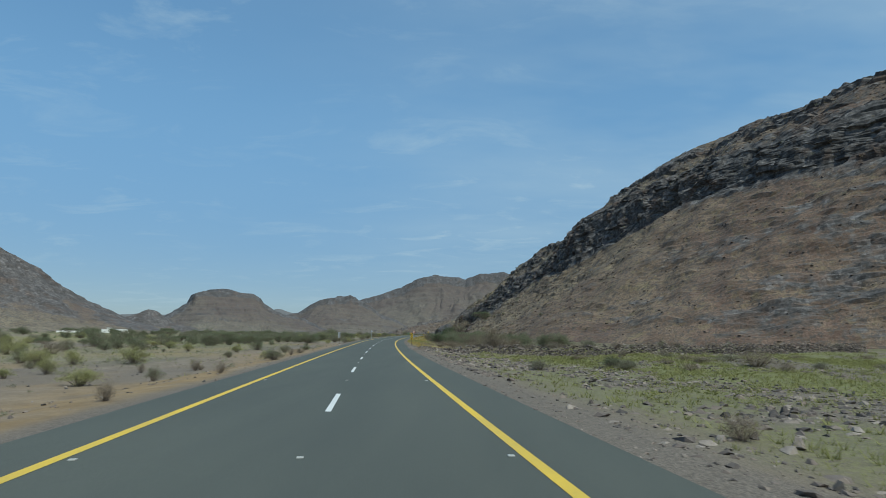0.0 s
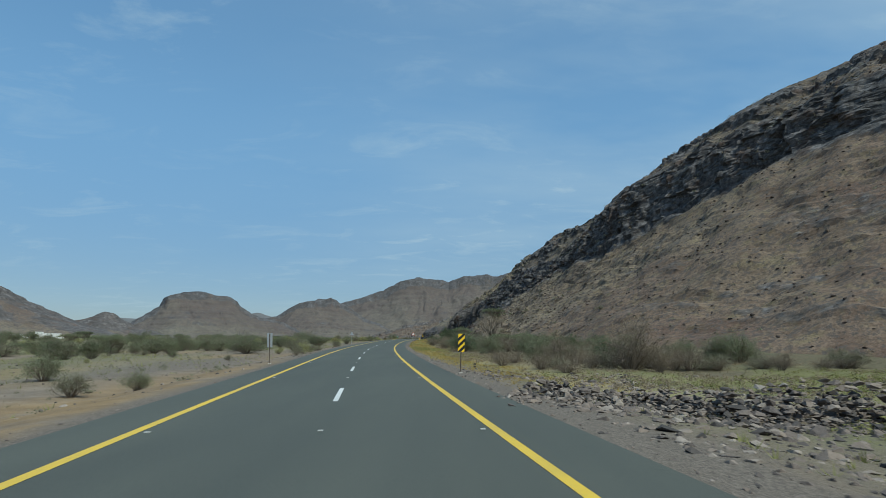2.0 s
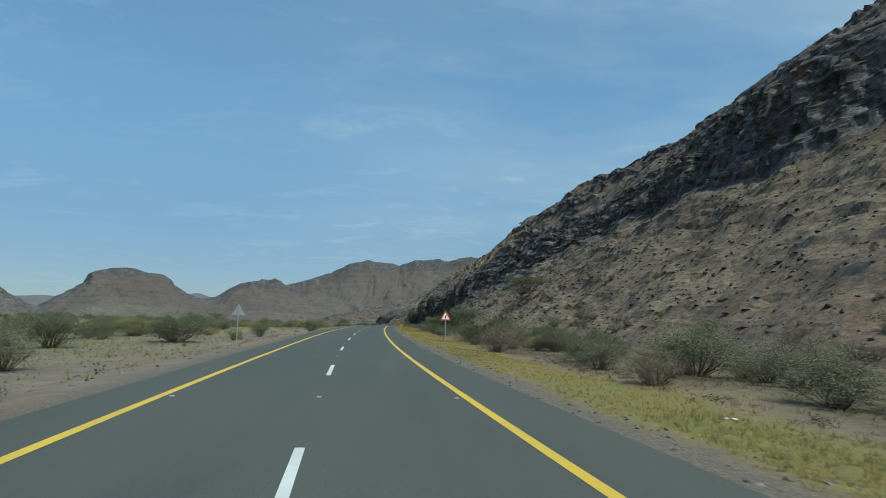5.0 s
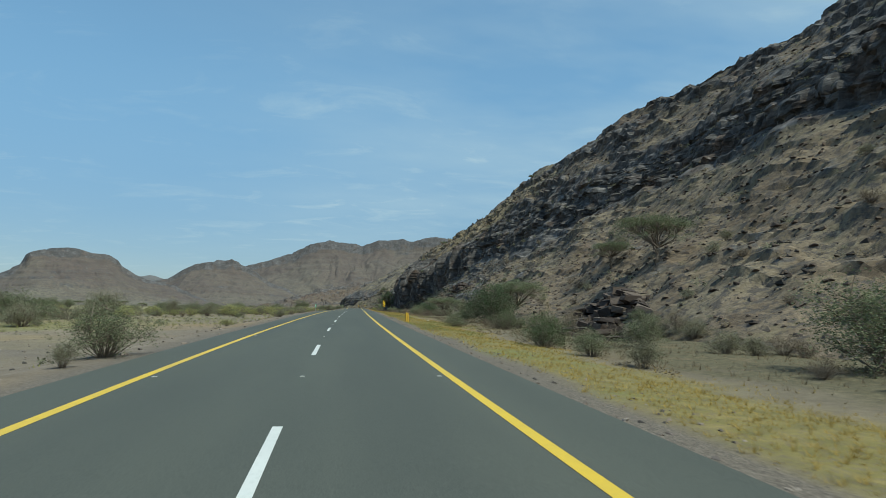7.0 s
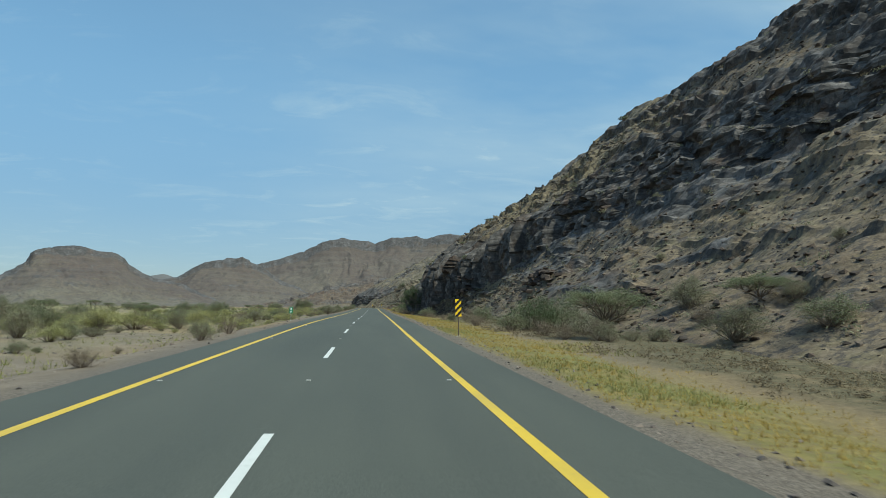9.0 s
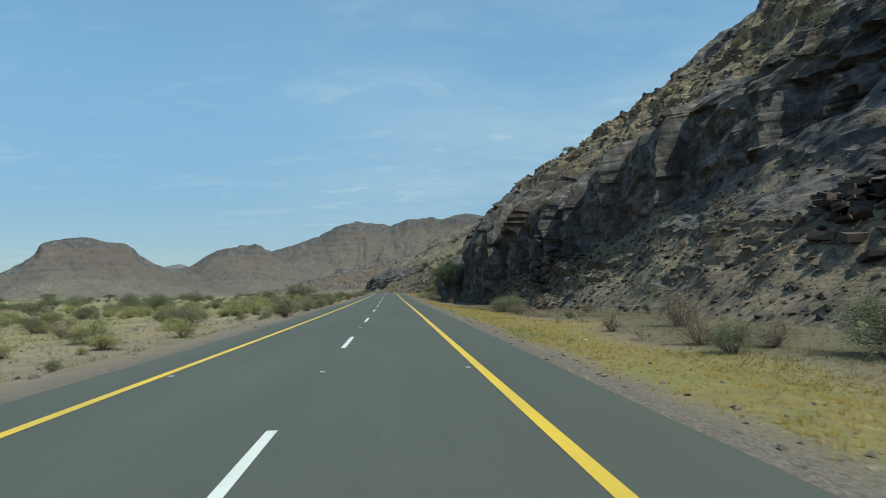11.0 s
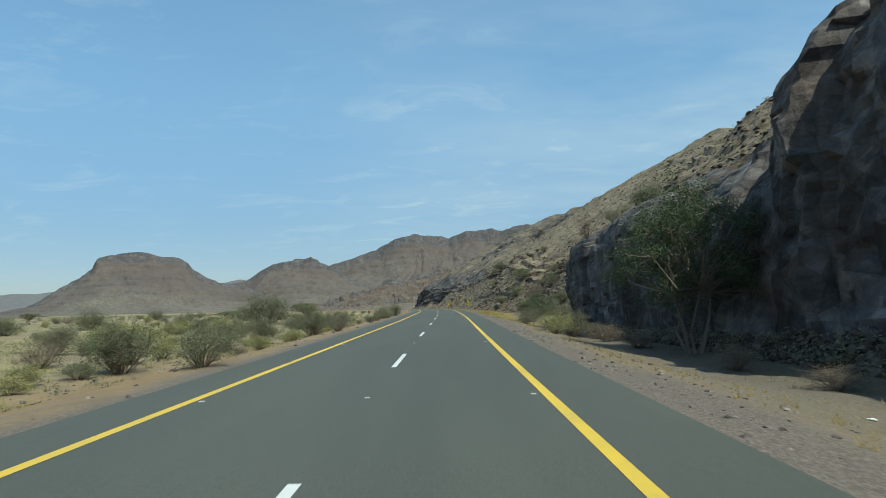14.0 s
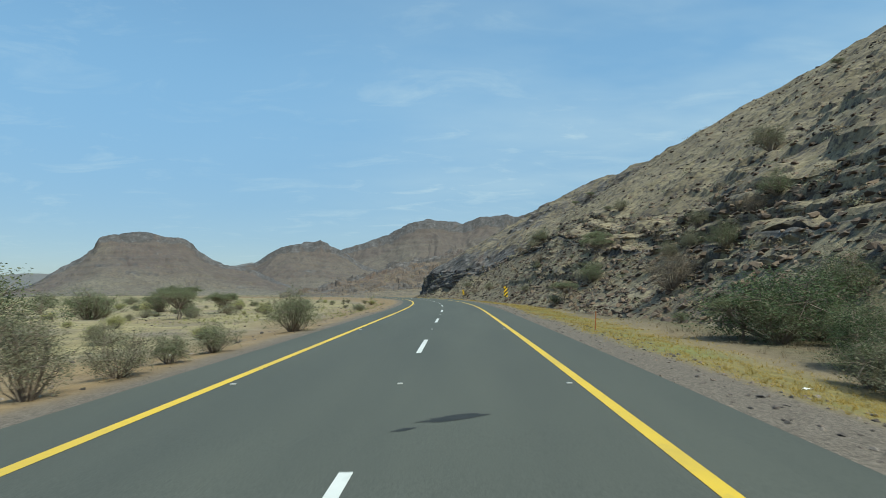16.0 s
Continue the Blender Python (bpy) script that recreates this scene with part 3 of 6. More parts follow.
def hill_mesh():
    ys = [40.0]
    while ys[-1] < 900:
        y = ys[-1]
        ys.append(y + (2.0 if y < 110 else 1.0 if y < 200 else 0.6 if y < 440 else 0.32 if y < 540 else 0.7 if y < 640 else 1.2 if y < 780 else 3.0))
    ys = np.array(ys)
    yw = ys + 2.0 * fbm(ys / 17, 0, 0, 50, 3)
    kern = np.exp(-0.5 * (np.arange(-12, 13) / 4.0) ** 2); kern /= kern.sum()
    def row(v):
        a = np.interp(yw, HY, v)
        return np.convolve(np.pad(a, 12, mode="edge"), kern, "valid")
    x0, x1, z1, x2, z2, x3, z3 = (row(v) for v in (HX0, HX1, HZ1, HX2, HZ2, HX3, HZ3))
    x2 = x2 + 3.6 * smooth(440, 462, ys) * smooth(536, 524, ys)
    sheer = smooth(408, 428, ys) * smooth(539, 531, ys) + 0.3 * smooth(330, 280, ys)
    z2 = z2 + 1.8 * smooth(460, 474, ys) * smooth(500, 490, ys) + 1.6 * smooth(479, 484, ys) * smooth(497, 490, ys) - 1.6 * smooth(490, 500, ys) * smooth(514, 507, ys) - 0.8 * smooth(240, 200, ys)
    z3 = z3 - 0.8 * smooth(240, 200, ys)
    g0 = ground_z(x0, ys)
    px = [x0 - 7, x0, x1, x2, x3, x3 + 60, x3 + 190]
    pz = [ground_z(x0 - 7, ys) - 0.8, g0 - 0.1, z1, z2, z3, z3 - 4, z3 - 60]
    cx, cz, rk, sec = [], [], [], []
    for k, m in enumerate((5, 60, 46, 56, 10, 4)):
        for q in range(m + (k == 5)):
            f = q / m
            g = f
            if k == 2:                                            # steps of steep faces and narrow shelves; sheer below, leaning back above, at the cut
                q3 = 2.6 * f + 0.9 * fbm(ys / 21, 0, 0, 52, 3)
                q0 = 0.9 * fbm(ys / 21, 0, 0, 52, 3)
                st = (np.floor(q3) + smooth(0.62, 1.0, q3 % 1) - np.floor(q0) - smooth(0.62, 1.0, q0 % 1)) / 2.6
                st = np.clip(st, 0, 1) + f ** 6 * (1 - np.clip(st, 0, 1))
                g = f + (0.85 * (st - f)) * (1 - sheer) + (f ** (4.5 + 4.5 * smooth(405, 420, ys) * smooth(474, 466, ys) + 5 * smooth(506, 514, ys) + 1.5 * smooth(477, 482, ys) * smooth(495, 489, ys)) - f) * sheer
            cx.append(px[k] + (px[k + 1] - px[k]) * g)
            bow = (-0.05 * np.hypot(px[k + 1] - px[k], pz[k + 1] - pz[k]) * math.sin(math.pi * f)) if k == 1 else (0.015 * (px[4] - px[3]) * math.sin(math.pi * f) if k == 3 else 0)
            cz.append(pz[k] + (pz[k + 1] - pz[k]) * f + bow)
            rk.append(np.full(len(ys), {0: 0, 1: 0.16, 2: 1.0, 3: 0.45, 4: 0.4, 5: 0.3}[k] + (0.5 * (f > 0.9) * (f - 0.9) * 10 if k == 1 else 0) + (0.35 * max(0, 1 - f * 5) if k == 3 else 0)))
            sec.append(k + f)
    X, Z, R = (np.array(a).T for a in (cx, cz, rk))
    Y = np.repeat(ys[:, None], X.shape[1], 1)
    S = np.repeat(np.array(sec)[None, :], len(ys), 0)
    # grid normal
    P = np.stack([X, Y, Z], -1)
    def normal(P):
        du, dv = np.gradient(P, axis=0), np.gradient(P, axis=1)
        n = np.cross(dv, du); n /= np.linalg.norm(n, axis=-1, keepdims=True) + 1e-9
        return np.where(n[..., 2:3] < 0, -n, n)
    N = normal(P)
    keep = smooth(0.9, 1.25, S)
    R = R * np.where((S > 2) | (S < 1), 1 - 0.72 * smooth(533, 543, Y) * smooth(720, 670, Y), 1)
    cliff = np.clip(R, 0, 1)
    steep = smooth(0.5, 0.95, cliff)
    wall = steep * smooth(408, 428, Y) * smooth(545, 536, Y)          # the sheer cut beside the road
    calm = 1 - 0.6 * (S < 2) * smooth(450, 420, Y)
    # large gullies and spurs, then tilted slabs, blocks and rubble
    d = keep * (1 - 0.62 * steep - 0.36 * wall) * (1.5 * fbm(X / 22, Y / 17, Z / 30, 61, 3) + 0.8 * fbm(X / 6, Y / 6, Z / 6, 62, 3))
    e1, o1, t1 = slabs(X / 7.0 + 0.15 * vnoise(X / 3, Y / 3, Z / 3, 70), Y / 6.0 + 0.1 * Z / 6.0, Z / 9.0 + 0.12 * Y / 9.0, 63)
    e3, o3, t3 = slabs(X / 3.2, Y / 2.6 + 0.2 * Z / 2.6, Z / 5.5, 75)
    e2, o2, t2 = slabs(X / 1.7, Y / 1.5, Z / 1.7, 67)
    d = d + keep * (0.3 + 0.7 * steep) * (1.5 * (o1 - 0.75) + 1.5 * t1 - 0.5 * smooth(0.08, 0.0, e1)) * (0.15 + 0.85 * cliff) * (1 - 0.45 * steep) * (1 - 0.8 * wall)
    d = d + keep * calm * (1 - 0.75 * wall) * (0.14 + 0.06 * steep) * (0.8 * (o2 - 0.5) + 0.9 * t2 - 0.2 * smooth(0.12, 0.0, e2))
    d = d + keep * steep * (1 - 0.85 * wall) * 0.5 * (0.6 * (o3 - 0.7) + 0.7 * t3 - 0.3 * smooth(0.08, 0.0, e3))
    outc = smooth(0.15, 0.55, fbm(X / 15, Y / 15, Z / 9, 81, 4))      # bare rock breaking through the slopes
    d = d + keep * calm * outc * (1 - steep) * 0.6 * (0.5 + 1.0 * (o2 - 0.4) + 0.8 * t2)
    ledge = smooth(0.12, 0.42, fbm(X / 14 + 3, Y / 14, (Z - 0.12 * X) / 1.9, 83, 4)) * (S > 1) * smooth(700, 600, Y)
    d = d + keep * calm * ledge * (1 - steep) * (0.7 + 0.9 * o2)
    d = d + keep * 0.12 * fbm(X / 0.9, Y / 0.9, Z / 0.9, 90, 2)
    d = np.minimum(d, 1.6 - 1.1 * steep) * (1 - 0.45 * smooth(535, 560, Y) * smooth(720, 680, Y))
    lim = smooth(0, 3.5, Z - np.repeat(g0[:, None], X.shape[1], 1))
    P = P + N * (d * (0.15 + 0.85 * lim))[..., None]
    # square-jointed blocks in courses, at three sizes; the great buttresses of the cut stand out or back as a whole
    zt = Z + 0.05 * Y
    cut = 1.7 * (blocks(Y, zt, 7.5, 11.0, 401) - 0.5) + 1.3 * (blocks(Y + 0.1 * Z, zt, 2.8, 3.6, 411) - 0.5) + 0.55 * (blocks(Y, zt, 1.1, 1.2, 421) - 0.5)
    yb = Y + 0.5 * vnoise(Z / 4, Y / 9, 0, 431) + 0.04 * Z
    kb = np.clip(np.searchsorted(BUTT_Y, yb.ravel()).reshape(Y.shape) - 1, 0, len(BUTT_Y) - 2)
    along = np.clip((yb - BUTT_Y[kb]) / (BUTT_Y[kb + 1] - BUTT_Y[kb]), 0, 1)
    up = smooth(0, 1.2, Z - 12 - 1.5 * vnoise(kb, 0, 0, 433))
    butt = (BUTT_LOW[kb] + (BUTT_HIGH[kb] - BUTT_LOW[kb]) * up) * (0.6 - along)
    butt = np.where((yb < BUTT_Y[0]) | (yb > 536), 0, butt)
    P[..., 0] -= keep * lim * (steep * (1 - 0.25 * wall - 0.4 * smooth(485, 505, Y)) * cut + smooth(0.2, 0.8, cliff) * butt)
    # strata: shelves across the steep parts
    st = P[..., 2] + 0.10 * P[..., 1] + 0.8 * vnoise(X / 9, Y / 9, 0, 95)
    saw = (st / 2.3) % 1.0
    P[..., 0] -= keep * steep * 0.2 * smooth(-0.3, 0.4, vnoise(X / 7, Y / 7, Z / 5, 96)) * (smooth(0.0, 0.7, saw) - smooth(0.85, 1.0, saw)) * lim
    R = R + 0.3 * (S < 2) * keep * smooth(315, 360, Y) * smooth(445, 425, Y) * smooth(-0.3, 0.3, fbm(X / 18, Y / 18, Z / 12, 86, 3))
    R = R - 0.34 * (S > 3.04) * (S < 3.6) * smooth(385, 410, Y) * smooth(530, 515, Y)       # dry grass on the shelf above the cut
    rock = np.clip(R + (0.44 - 0.2 * smooth(130, 200, Y)) * np.maximum(outc, ledge) * keep * (S < 3.999) * (1 - 0.45 * smooth(535, 550, Y)) + 0.2 * (o2 - 0.5), 0, 1)
    # keep clear of the road
    u = cross(P[..., 0], P[..., 1])
    P[..., 0] += np.where((u < 9.5) & (P[..., 1] < 790), 9.5 - u, 0)
    return P, rock


HP, HROCK = hill_mesh()
_me = mesh_from("rocky_hill", HP, grid_faces(*HP.shape[:2])[:, ::-1], [HILL])
add_attr(_me, "rock", HROCK)
add_attr(_me, "dry", 0.52 * smooth(500, 560, HP[..., 1]) + 0.42 * smooth(160, 250, HP[..., 1]) + 0.35 * smooth(390, 420, HP[..., 1]) * smooth(530, 515, HP[..., 1]))
tagged(new("rocky_hill", _me), "steep brown hillside with dark fractured cliff and talus", "hill", kind="structure")


# ---- distant hills ----
def far_hill(name, label, eye, dist, prof, depth, seed, lift=0.0, mat=None, res=(150, 70), cap=0.0, rough=1.0, crag=0.0):
    """A ridge seen across from eye: prof holds (degrees to the right, degrees up) along its crest at that distance."""
    az = np.radians(np.linspace(prof[0][0], prof[-1][0], res[0]))
    el = np.interp(az, [radians(a) for a, _ in prof], [math.tan(radians(e)) for _, e in prof])
    el = el * (1 + 0.012 * fbm(az * 45, 0, 0, seed + 70, 4, 0.55))
    v = np.linspace(-1, 1, res[1])
    A, V = np.meshgrid(az, v, indexing="ij")
    E = np.repeat(el[:, None], res[1], 1)
    k = max(dist / 1500.0, 0.45)
    D = dist + V * depth
    X, Y = eye[0] + D * np.sin(A), eye[1] + D * np.cos(A)
    wob = 0.13 * fbm(X / (190 * k), Y / (190 * k), 0, seed, 5, 0.55)
    a = np.clip(np.abs(V) * (1 + wob * rough), 0, 1.2)
    if cap:
        fall = np.where(a < cap, 1 - 0.03 * a / cap, np.where(a < cap + 0.035, 0.97 - 0.15 * (a - cap) / 0.035, 0.82 * np.maximum(0, 1 - (a - cap - 0.035) / (0.965 - cap)) ** 1.75))
    else:
        fall = np.maximum(0, 1 - a) ** 1.8
    kern = np.hanning(res[0] // 7 + 3); kern /= kern.sum()
    soft = np.convolve(np.pad(el, len(kern) // 2, mode="edge"), kern, "same")[len(kern) // 2:][:res[0]]
    E = soft[:, None] + (E - soft[:, None]) * smooth(0.72, 0.9, fall)      # only the crest keeps its sharp corners
    H = np.maximum(E * dist, 0)
    Z = H * fall
    some = smooth(0.03, 0.3, fall) * np.minimum(1, H / 40) * k * rough
    Z = Z + some * (5.0 * -np.abs(fbm(X / (75 * k), Y / (75 * k), 0, seed + 12, 4, 0.5)) + 4.5 * fbm(X / (60 * k), Y / (60 * k), 0, seed + 9, 6, 0.58) * (1 - fall * 0.85))
    # shallow gullies down the slopes, and level ledges of harder beds
    gul = 1 - np.abs(fbm(A * dist / (58 * k) + 0.5 * fbm(X / (90 * k), Y / (90 * k), 0, seed + 40, 3), V * 2.6, 0, seed + 33, 4, 0.6)) * 2.2
    Z = Z - 0.016 * H * np.clip(gul, -1.5, 1) * smooth(0.97, 0.7, fall) * smooth(0.0, 0.25, fall) * rough
    stp = 15.0 * k
    lay = (Z / stp + 0.4 * fbm(X / (150 * k), Y / (150 * k), 0, seed + 21, 4)) % 1.0
    led = smooth(-0.35, 0.3, fbm(X / (110 * k), Y / (110 * k), 0, seed + 55, 4))
    Z = Z + 0.2 * led * stp * (smooth(0.62, 0.8, lay) - lay) * smooth(0.05, 0.25, fall)
    if crag:
        e, o, tl = slabs(X / 11, Y / 11, 0 * X, seed + 61)
        e2, o2, tl2 = slabs(X / 4.5, Y / 4.5, 0 * X, seed + 64)
        Z = Z + crag * smooth(0.04, 0.3, fall) * (5.0 * (o - 0.5) + 5.0 * tl + 2.2 * (o2 - 0.5) + 2.5 * tl2)
    base = ground_z(X, Y) - 2.5
    P = np.stack([X, Y, np.where(fall > 0.01, base + 2.0 + Z + lift, base)], -1)
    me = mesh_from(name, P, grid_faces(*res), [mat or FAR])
    bed = led * smooth(0.55, 0.66, lay) * smooth(0.92, 0.8, lay) * smooth(0.05, 0.3, fall)
    bare = 0.5 * smooth(0.3, 0.55, fall + 0.3 * fbm(X / (70 * k), Y / (70 * k), 0, seed + 6, 4)) if mat and not crag else 0
    add_attr(me, "rock", np.clip(bare + (0.30 if mat else 0.16) + 0.6 * smooth(0.8, 0.9, fall) * (1 if cap else 0.6) + 0.16 * bed + 0.3 * fbm(X / (60 * k), Y / (60 * k), Z / 20, seed + 3, 4), 0, 1))
    add_attr(me, "dry", np.clip(0.75 * smooth(0.5, 0.06, fall) + 0.3 * fbm(X / (130 * k), Y / (130 * k), 0, seed + 4, 4), 0, 1))
    return tagged(new(name, me), label, "mountain", kind="structure")


EYE = (2.2, 522.8)
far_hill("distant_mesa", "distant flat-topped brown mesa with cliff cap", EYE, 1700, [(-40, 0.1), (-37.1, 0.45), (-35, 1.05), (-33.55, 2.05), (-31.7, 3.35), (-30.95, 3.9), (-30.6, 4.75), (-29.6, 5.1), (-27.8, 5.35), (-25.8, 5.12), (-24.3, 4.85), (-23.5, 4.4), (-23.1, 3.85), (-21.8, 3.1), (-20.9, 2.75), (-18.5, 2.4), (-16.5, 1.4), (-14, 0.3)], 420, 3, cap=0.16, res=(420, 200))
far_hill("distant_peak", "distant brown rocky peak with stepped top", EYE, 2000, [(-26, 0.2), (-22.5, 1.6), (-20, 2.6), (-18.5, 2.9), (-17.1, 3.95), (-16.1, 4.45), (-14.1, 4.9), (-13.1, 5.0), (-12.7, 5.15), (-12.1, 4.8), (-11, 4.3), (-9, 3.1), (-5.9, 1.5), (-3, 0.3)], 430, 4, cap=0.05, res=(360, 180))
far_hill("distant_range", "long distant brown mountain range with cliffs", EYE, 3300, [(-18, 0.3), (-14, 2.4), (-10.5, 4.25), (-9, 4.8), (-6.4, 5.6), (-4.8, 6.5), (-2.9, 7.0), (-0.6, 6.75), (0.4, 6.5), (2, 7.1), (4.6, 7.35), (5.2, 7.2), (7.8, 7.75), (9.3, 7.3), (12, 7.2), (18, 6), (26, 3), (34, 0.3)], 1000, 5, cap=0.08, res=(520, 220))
far_hill("distant_ridge", "very distant ridge on the horizon, blue-grey haze painted in", EYE, 4300, [(-62, 0.2), (-52, 1.3), (-45, 1.6), (-37, 1.7), (-35, 1.9), (-33.5, 2.1), (-28, 2.2), (-22, 2.6), (-20, 2.75), (-19, 2.98), (-18.4, 3.12), (-17.6, 2.9), (-16, 2.3), (-8, 1.0), (0, 0.2)], 500, 6, mat=HAZY, res=(150, 50))
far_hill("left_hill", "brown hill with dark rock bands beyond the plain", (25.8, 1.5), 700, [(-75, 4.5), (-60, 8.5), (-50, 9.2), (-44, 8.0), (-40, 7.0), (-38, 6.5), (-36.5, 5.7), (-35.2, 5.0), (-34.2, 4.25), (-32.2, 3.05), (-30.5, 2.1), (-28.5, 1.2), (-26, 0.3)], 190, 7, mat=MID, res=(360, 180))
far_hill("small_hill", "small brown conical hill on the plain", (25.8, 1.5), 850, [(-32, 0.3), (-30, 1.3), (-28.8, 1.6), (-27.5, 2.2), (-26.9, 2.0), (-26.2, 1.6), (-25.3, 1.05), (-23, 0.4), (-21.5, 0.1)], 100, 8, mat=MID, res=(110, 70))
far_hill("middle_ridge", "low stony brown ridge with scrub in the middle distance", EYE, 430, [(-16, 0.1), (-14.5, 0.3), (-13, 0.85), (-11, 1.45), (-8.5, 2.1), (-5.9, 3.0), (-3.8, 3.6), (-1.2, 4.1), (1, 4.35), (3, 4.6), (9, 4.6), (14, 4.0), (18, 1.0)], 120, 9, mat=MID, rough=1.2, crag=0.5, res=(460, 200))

# ---- plants ----
def quads_at(c, size, rng, slim=0.6):
    """One small leaf-shaped quad of random turn at every centre."""
    n = len(c)
    a = rng.normal(size=(n, 3)); a /= np.linalg.norm(a, axis=1, keepdims=True)
    b = np.cross(a, rng.normal(size=(n, 3))); b /= np.linalg.norm(b, axis=1, keepdims=True) + 1e-9
    s = (size * rng.uniform(0.6, 1.4, n))[:, None]
    v = np.stack([c - a * s, c - b * s * slim, c + a * s, c + b * s * slim], 1)
    return v.reshape(-1, 3), np.arange(4 * n).reshape(n, 4)


def rods(p, q, r0, r1):
    """Three-sided tapered twigs from p to q."""
    d = q - p; d /= np.linalg.norm(d, axis=1, keepdims=True) + 1e-9
    e = np.cross(d, np.where(np.abs(d[:, 2:3]) > 0.9, [[1.0, 0, 0]], [[0, 0, 1.0]])); e /= np.linalg.norm(e, axis=1, keepdims=True) + 1e-9
    g = np.cross(d, e)
    ring = [(math.cos(k), math.sin(k)) for k in (0, 2.094, 4.189)]
    v = np.stack([p + (e * c + g * s) * r0[:, None] for c, s in ring] + [q + (e * c + g * s) * r1[:, None] for c, s in ring], 1)
    n = len(p); o = (6 * np.arange(n))[:, None]
    f = np.concatenate([o + np.array([[k, (k + 1) % 3, 3 + (k + 1) % 3, 3 + k]]) for k in range(3)], 0)
    return v.reshape(-1, 3), f


def branching(tips, base, rng, r, bend=0.25, mid=0.5):
    """Stems from the base to the tips, each in two bent pieces."""
    n = len(tips)
    m = base + (tips - base) * mid + rng.normal(size=(n, 3)) * np.linalg.norm(tips - base, axis=1)[:, None] * bend * 0.3
    v1, f1 = rods(base, m, np.full(n, r), np.full(n, r * 0.65))
    v2, f2 = rods(m, tips, np.full(n, r * 0.65), np.full(n, r * 0.25))
    return np.concatenate([v1, v2]), np.concatenate([f1, f2 + len(v1)]), m


def join(*vf):
    vs, fs, o = [], [], 0
    for v, f in vf:
        vs.append(v); fs.append(f + o); o += len(v)
    return np.concatenate(vs), np.concatenate(fs)


def shrub_parts(seed, leaves, leaf, stems=26, flat=0.9, spread=1.0, twig=0.0045):
    """A bush of unit height and width: many stems from one foot, twigs, and leaves thickest toward the outside."""
    rng = np.random.default_rng(seed)
    az = rng.uniform(0, 2 * math.pi, stems); up = rng.uniform(0.05, 1.0, stems) ** 0.6
    rad = 0.5 * np.sqrt(np.clip(1 - up ** 2 * flat, 0.03, 1)) * rng.uniform(0.55, 1.05, stems) * spread
    lob = 1 + 0.25 * np.sin(az * 3 + seed)
    tips = np.stack([rad * lob * np.cos(az), rad * lob * np.sin(az), 0.12 + 0.83 * up * rng.uniform(0.7, 1.05, stems)], 1)
    base = np.stack([0.05 * np.cos(az), 0.05 * np.sin(az), np.zeros(stems)], 1)
    v1, f1, m = branching(tips, base, rng, twig * 2.2)
    k = 6
    src = np.repeat(m + (tips - m) * rng.uniform(0.2, 0.9, (stems, 1)), k, 0)
    t2 = src + rng.normal(size=(stems * k, 3)) * np.array([0.12, 0.12, 0.09]) + np.array([0, 0, 0.03])
    t2[:, 2] = np.maximum(t2[:, 2], 0.04)
    v2, f2 = rods(src, t2, np.full(len(src), twig), np.full(len(src), twig * 0.4))
    wood = join((v1, f1), (v2, f2))
    anchor = np.concatenate([tips, t2, t2])
    pick = rng.integers(0, len(anchor), leaves)
    c = anchor[pick] + rng.normal(size=(leaves, 3)) * np.array([0.055, 0.055, 0.05])
    c[:, 2] = np.maximum(c[:, 2], 0.03)
    return wood, quads_at(c, leaf, rng)


def acacia_parts(seed, leaves=3200, leaf=0.016, trunks=2, crown=0.42, low=0.5, girth=0.024):
    """A flat-topped thorn tree of unit height and width."""
    rng = np.random.default_rng(seed)
    fork = np.stack([rng.uniform(-0.06, 0.06, trunks), rng.uniform(-0.06, 0.06, trunks), rng.uniform(0.26, 0.36, trunks)], 1)
    foot = fork * np.array([0.3, 0.3, 0]) + np.array([0, 0, -0.03])
    v, f, _ = branching(fork, foot, rng, girth, 0.35)
    # stouter foot
    n = 9
    az = np.linspace(0, 2 * math.pi, n * trunks, endpoint=False) + rng.uniform(-0.2, 0.2, n * trunks)
    rad = rng.uniform(0.15, 0.42, n * trunks)
    limb_to = np.stack([rad * np.cos(az), rad * np.sin(az), low + 0.24 * rng.uniform(0.5, 1, n * trunks)], 1)
    limb_from = np.repeat(fork, n, 0)
    v2, f2, m = branching(limb_to, limb_from, rng, 0.45 * girth, 0.4)
    k = 7
    src = np.repeat(m + (limb_to - m) * rng.uniform(0.4, 1.0, (len(m), 1)), k, 0)
    t = src + rng.normal(size=(len(src), 3)) * np.array([0.10, 0.10, 0.045]) + np.array([0, 0, 0.12])
    rr = np.hypot(t[:, 0], t[:, 1])
    t[:, :2] *= np.minimum(1, 0.48 / np.maximum(rr, 1e-3))[:, None]
    top = 0.97 - crown * 0.75 * (rr / 0.5) ** 2
    t[:, 2] = np.minimum(t[:, 2], top)
    v3, f3 = rods(src, t, np.full(len(src), 0.005), np.full(len(src), 0.0018))
    pick = rng.integers(0, len(t), leaves)
    c = t[pick] + rng.normal(size=(leaves, 3)) * np.array([0.04, 0.04, 0.02])
    return join((v, f), (v2, f2), (v3, f3)), quads_at(c, leaf, rng)


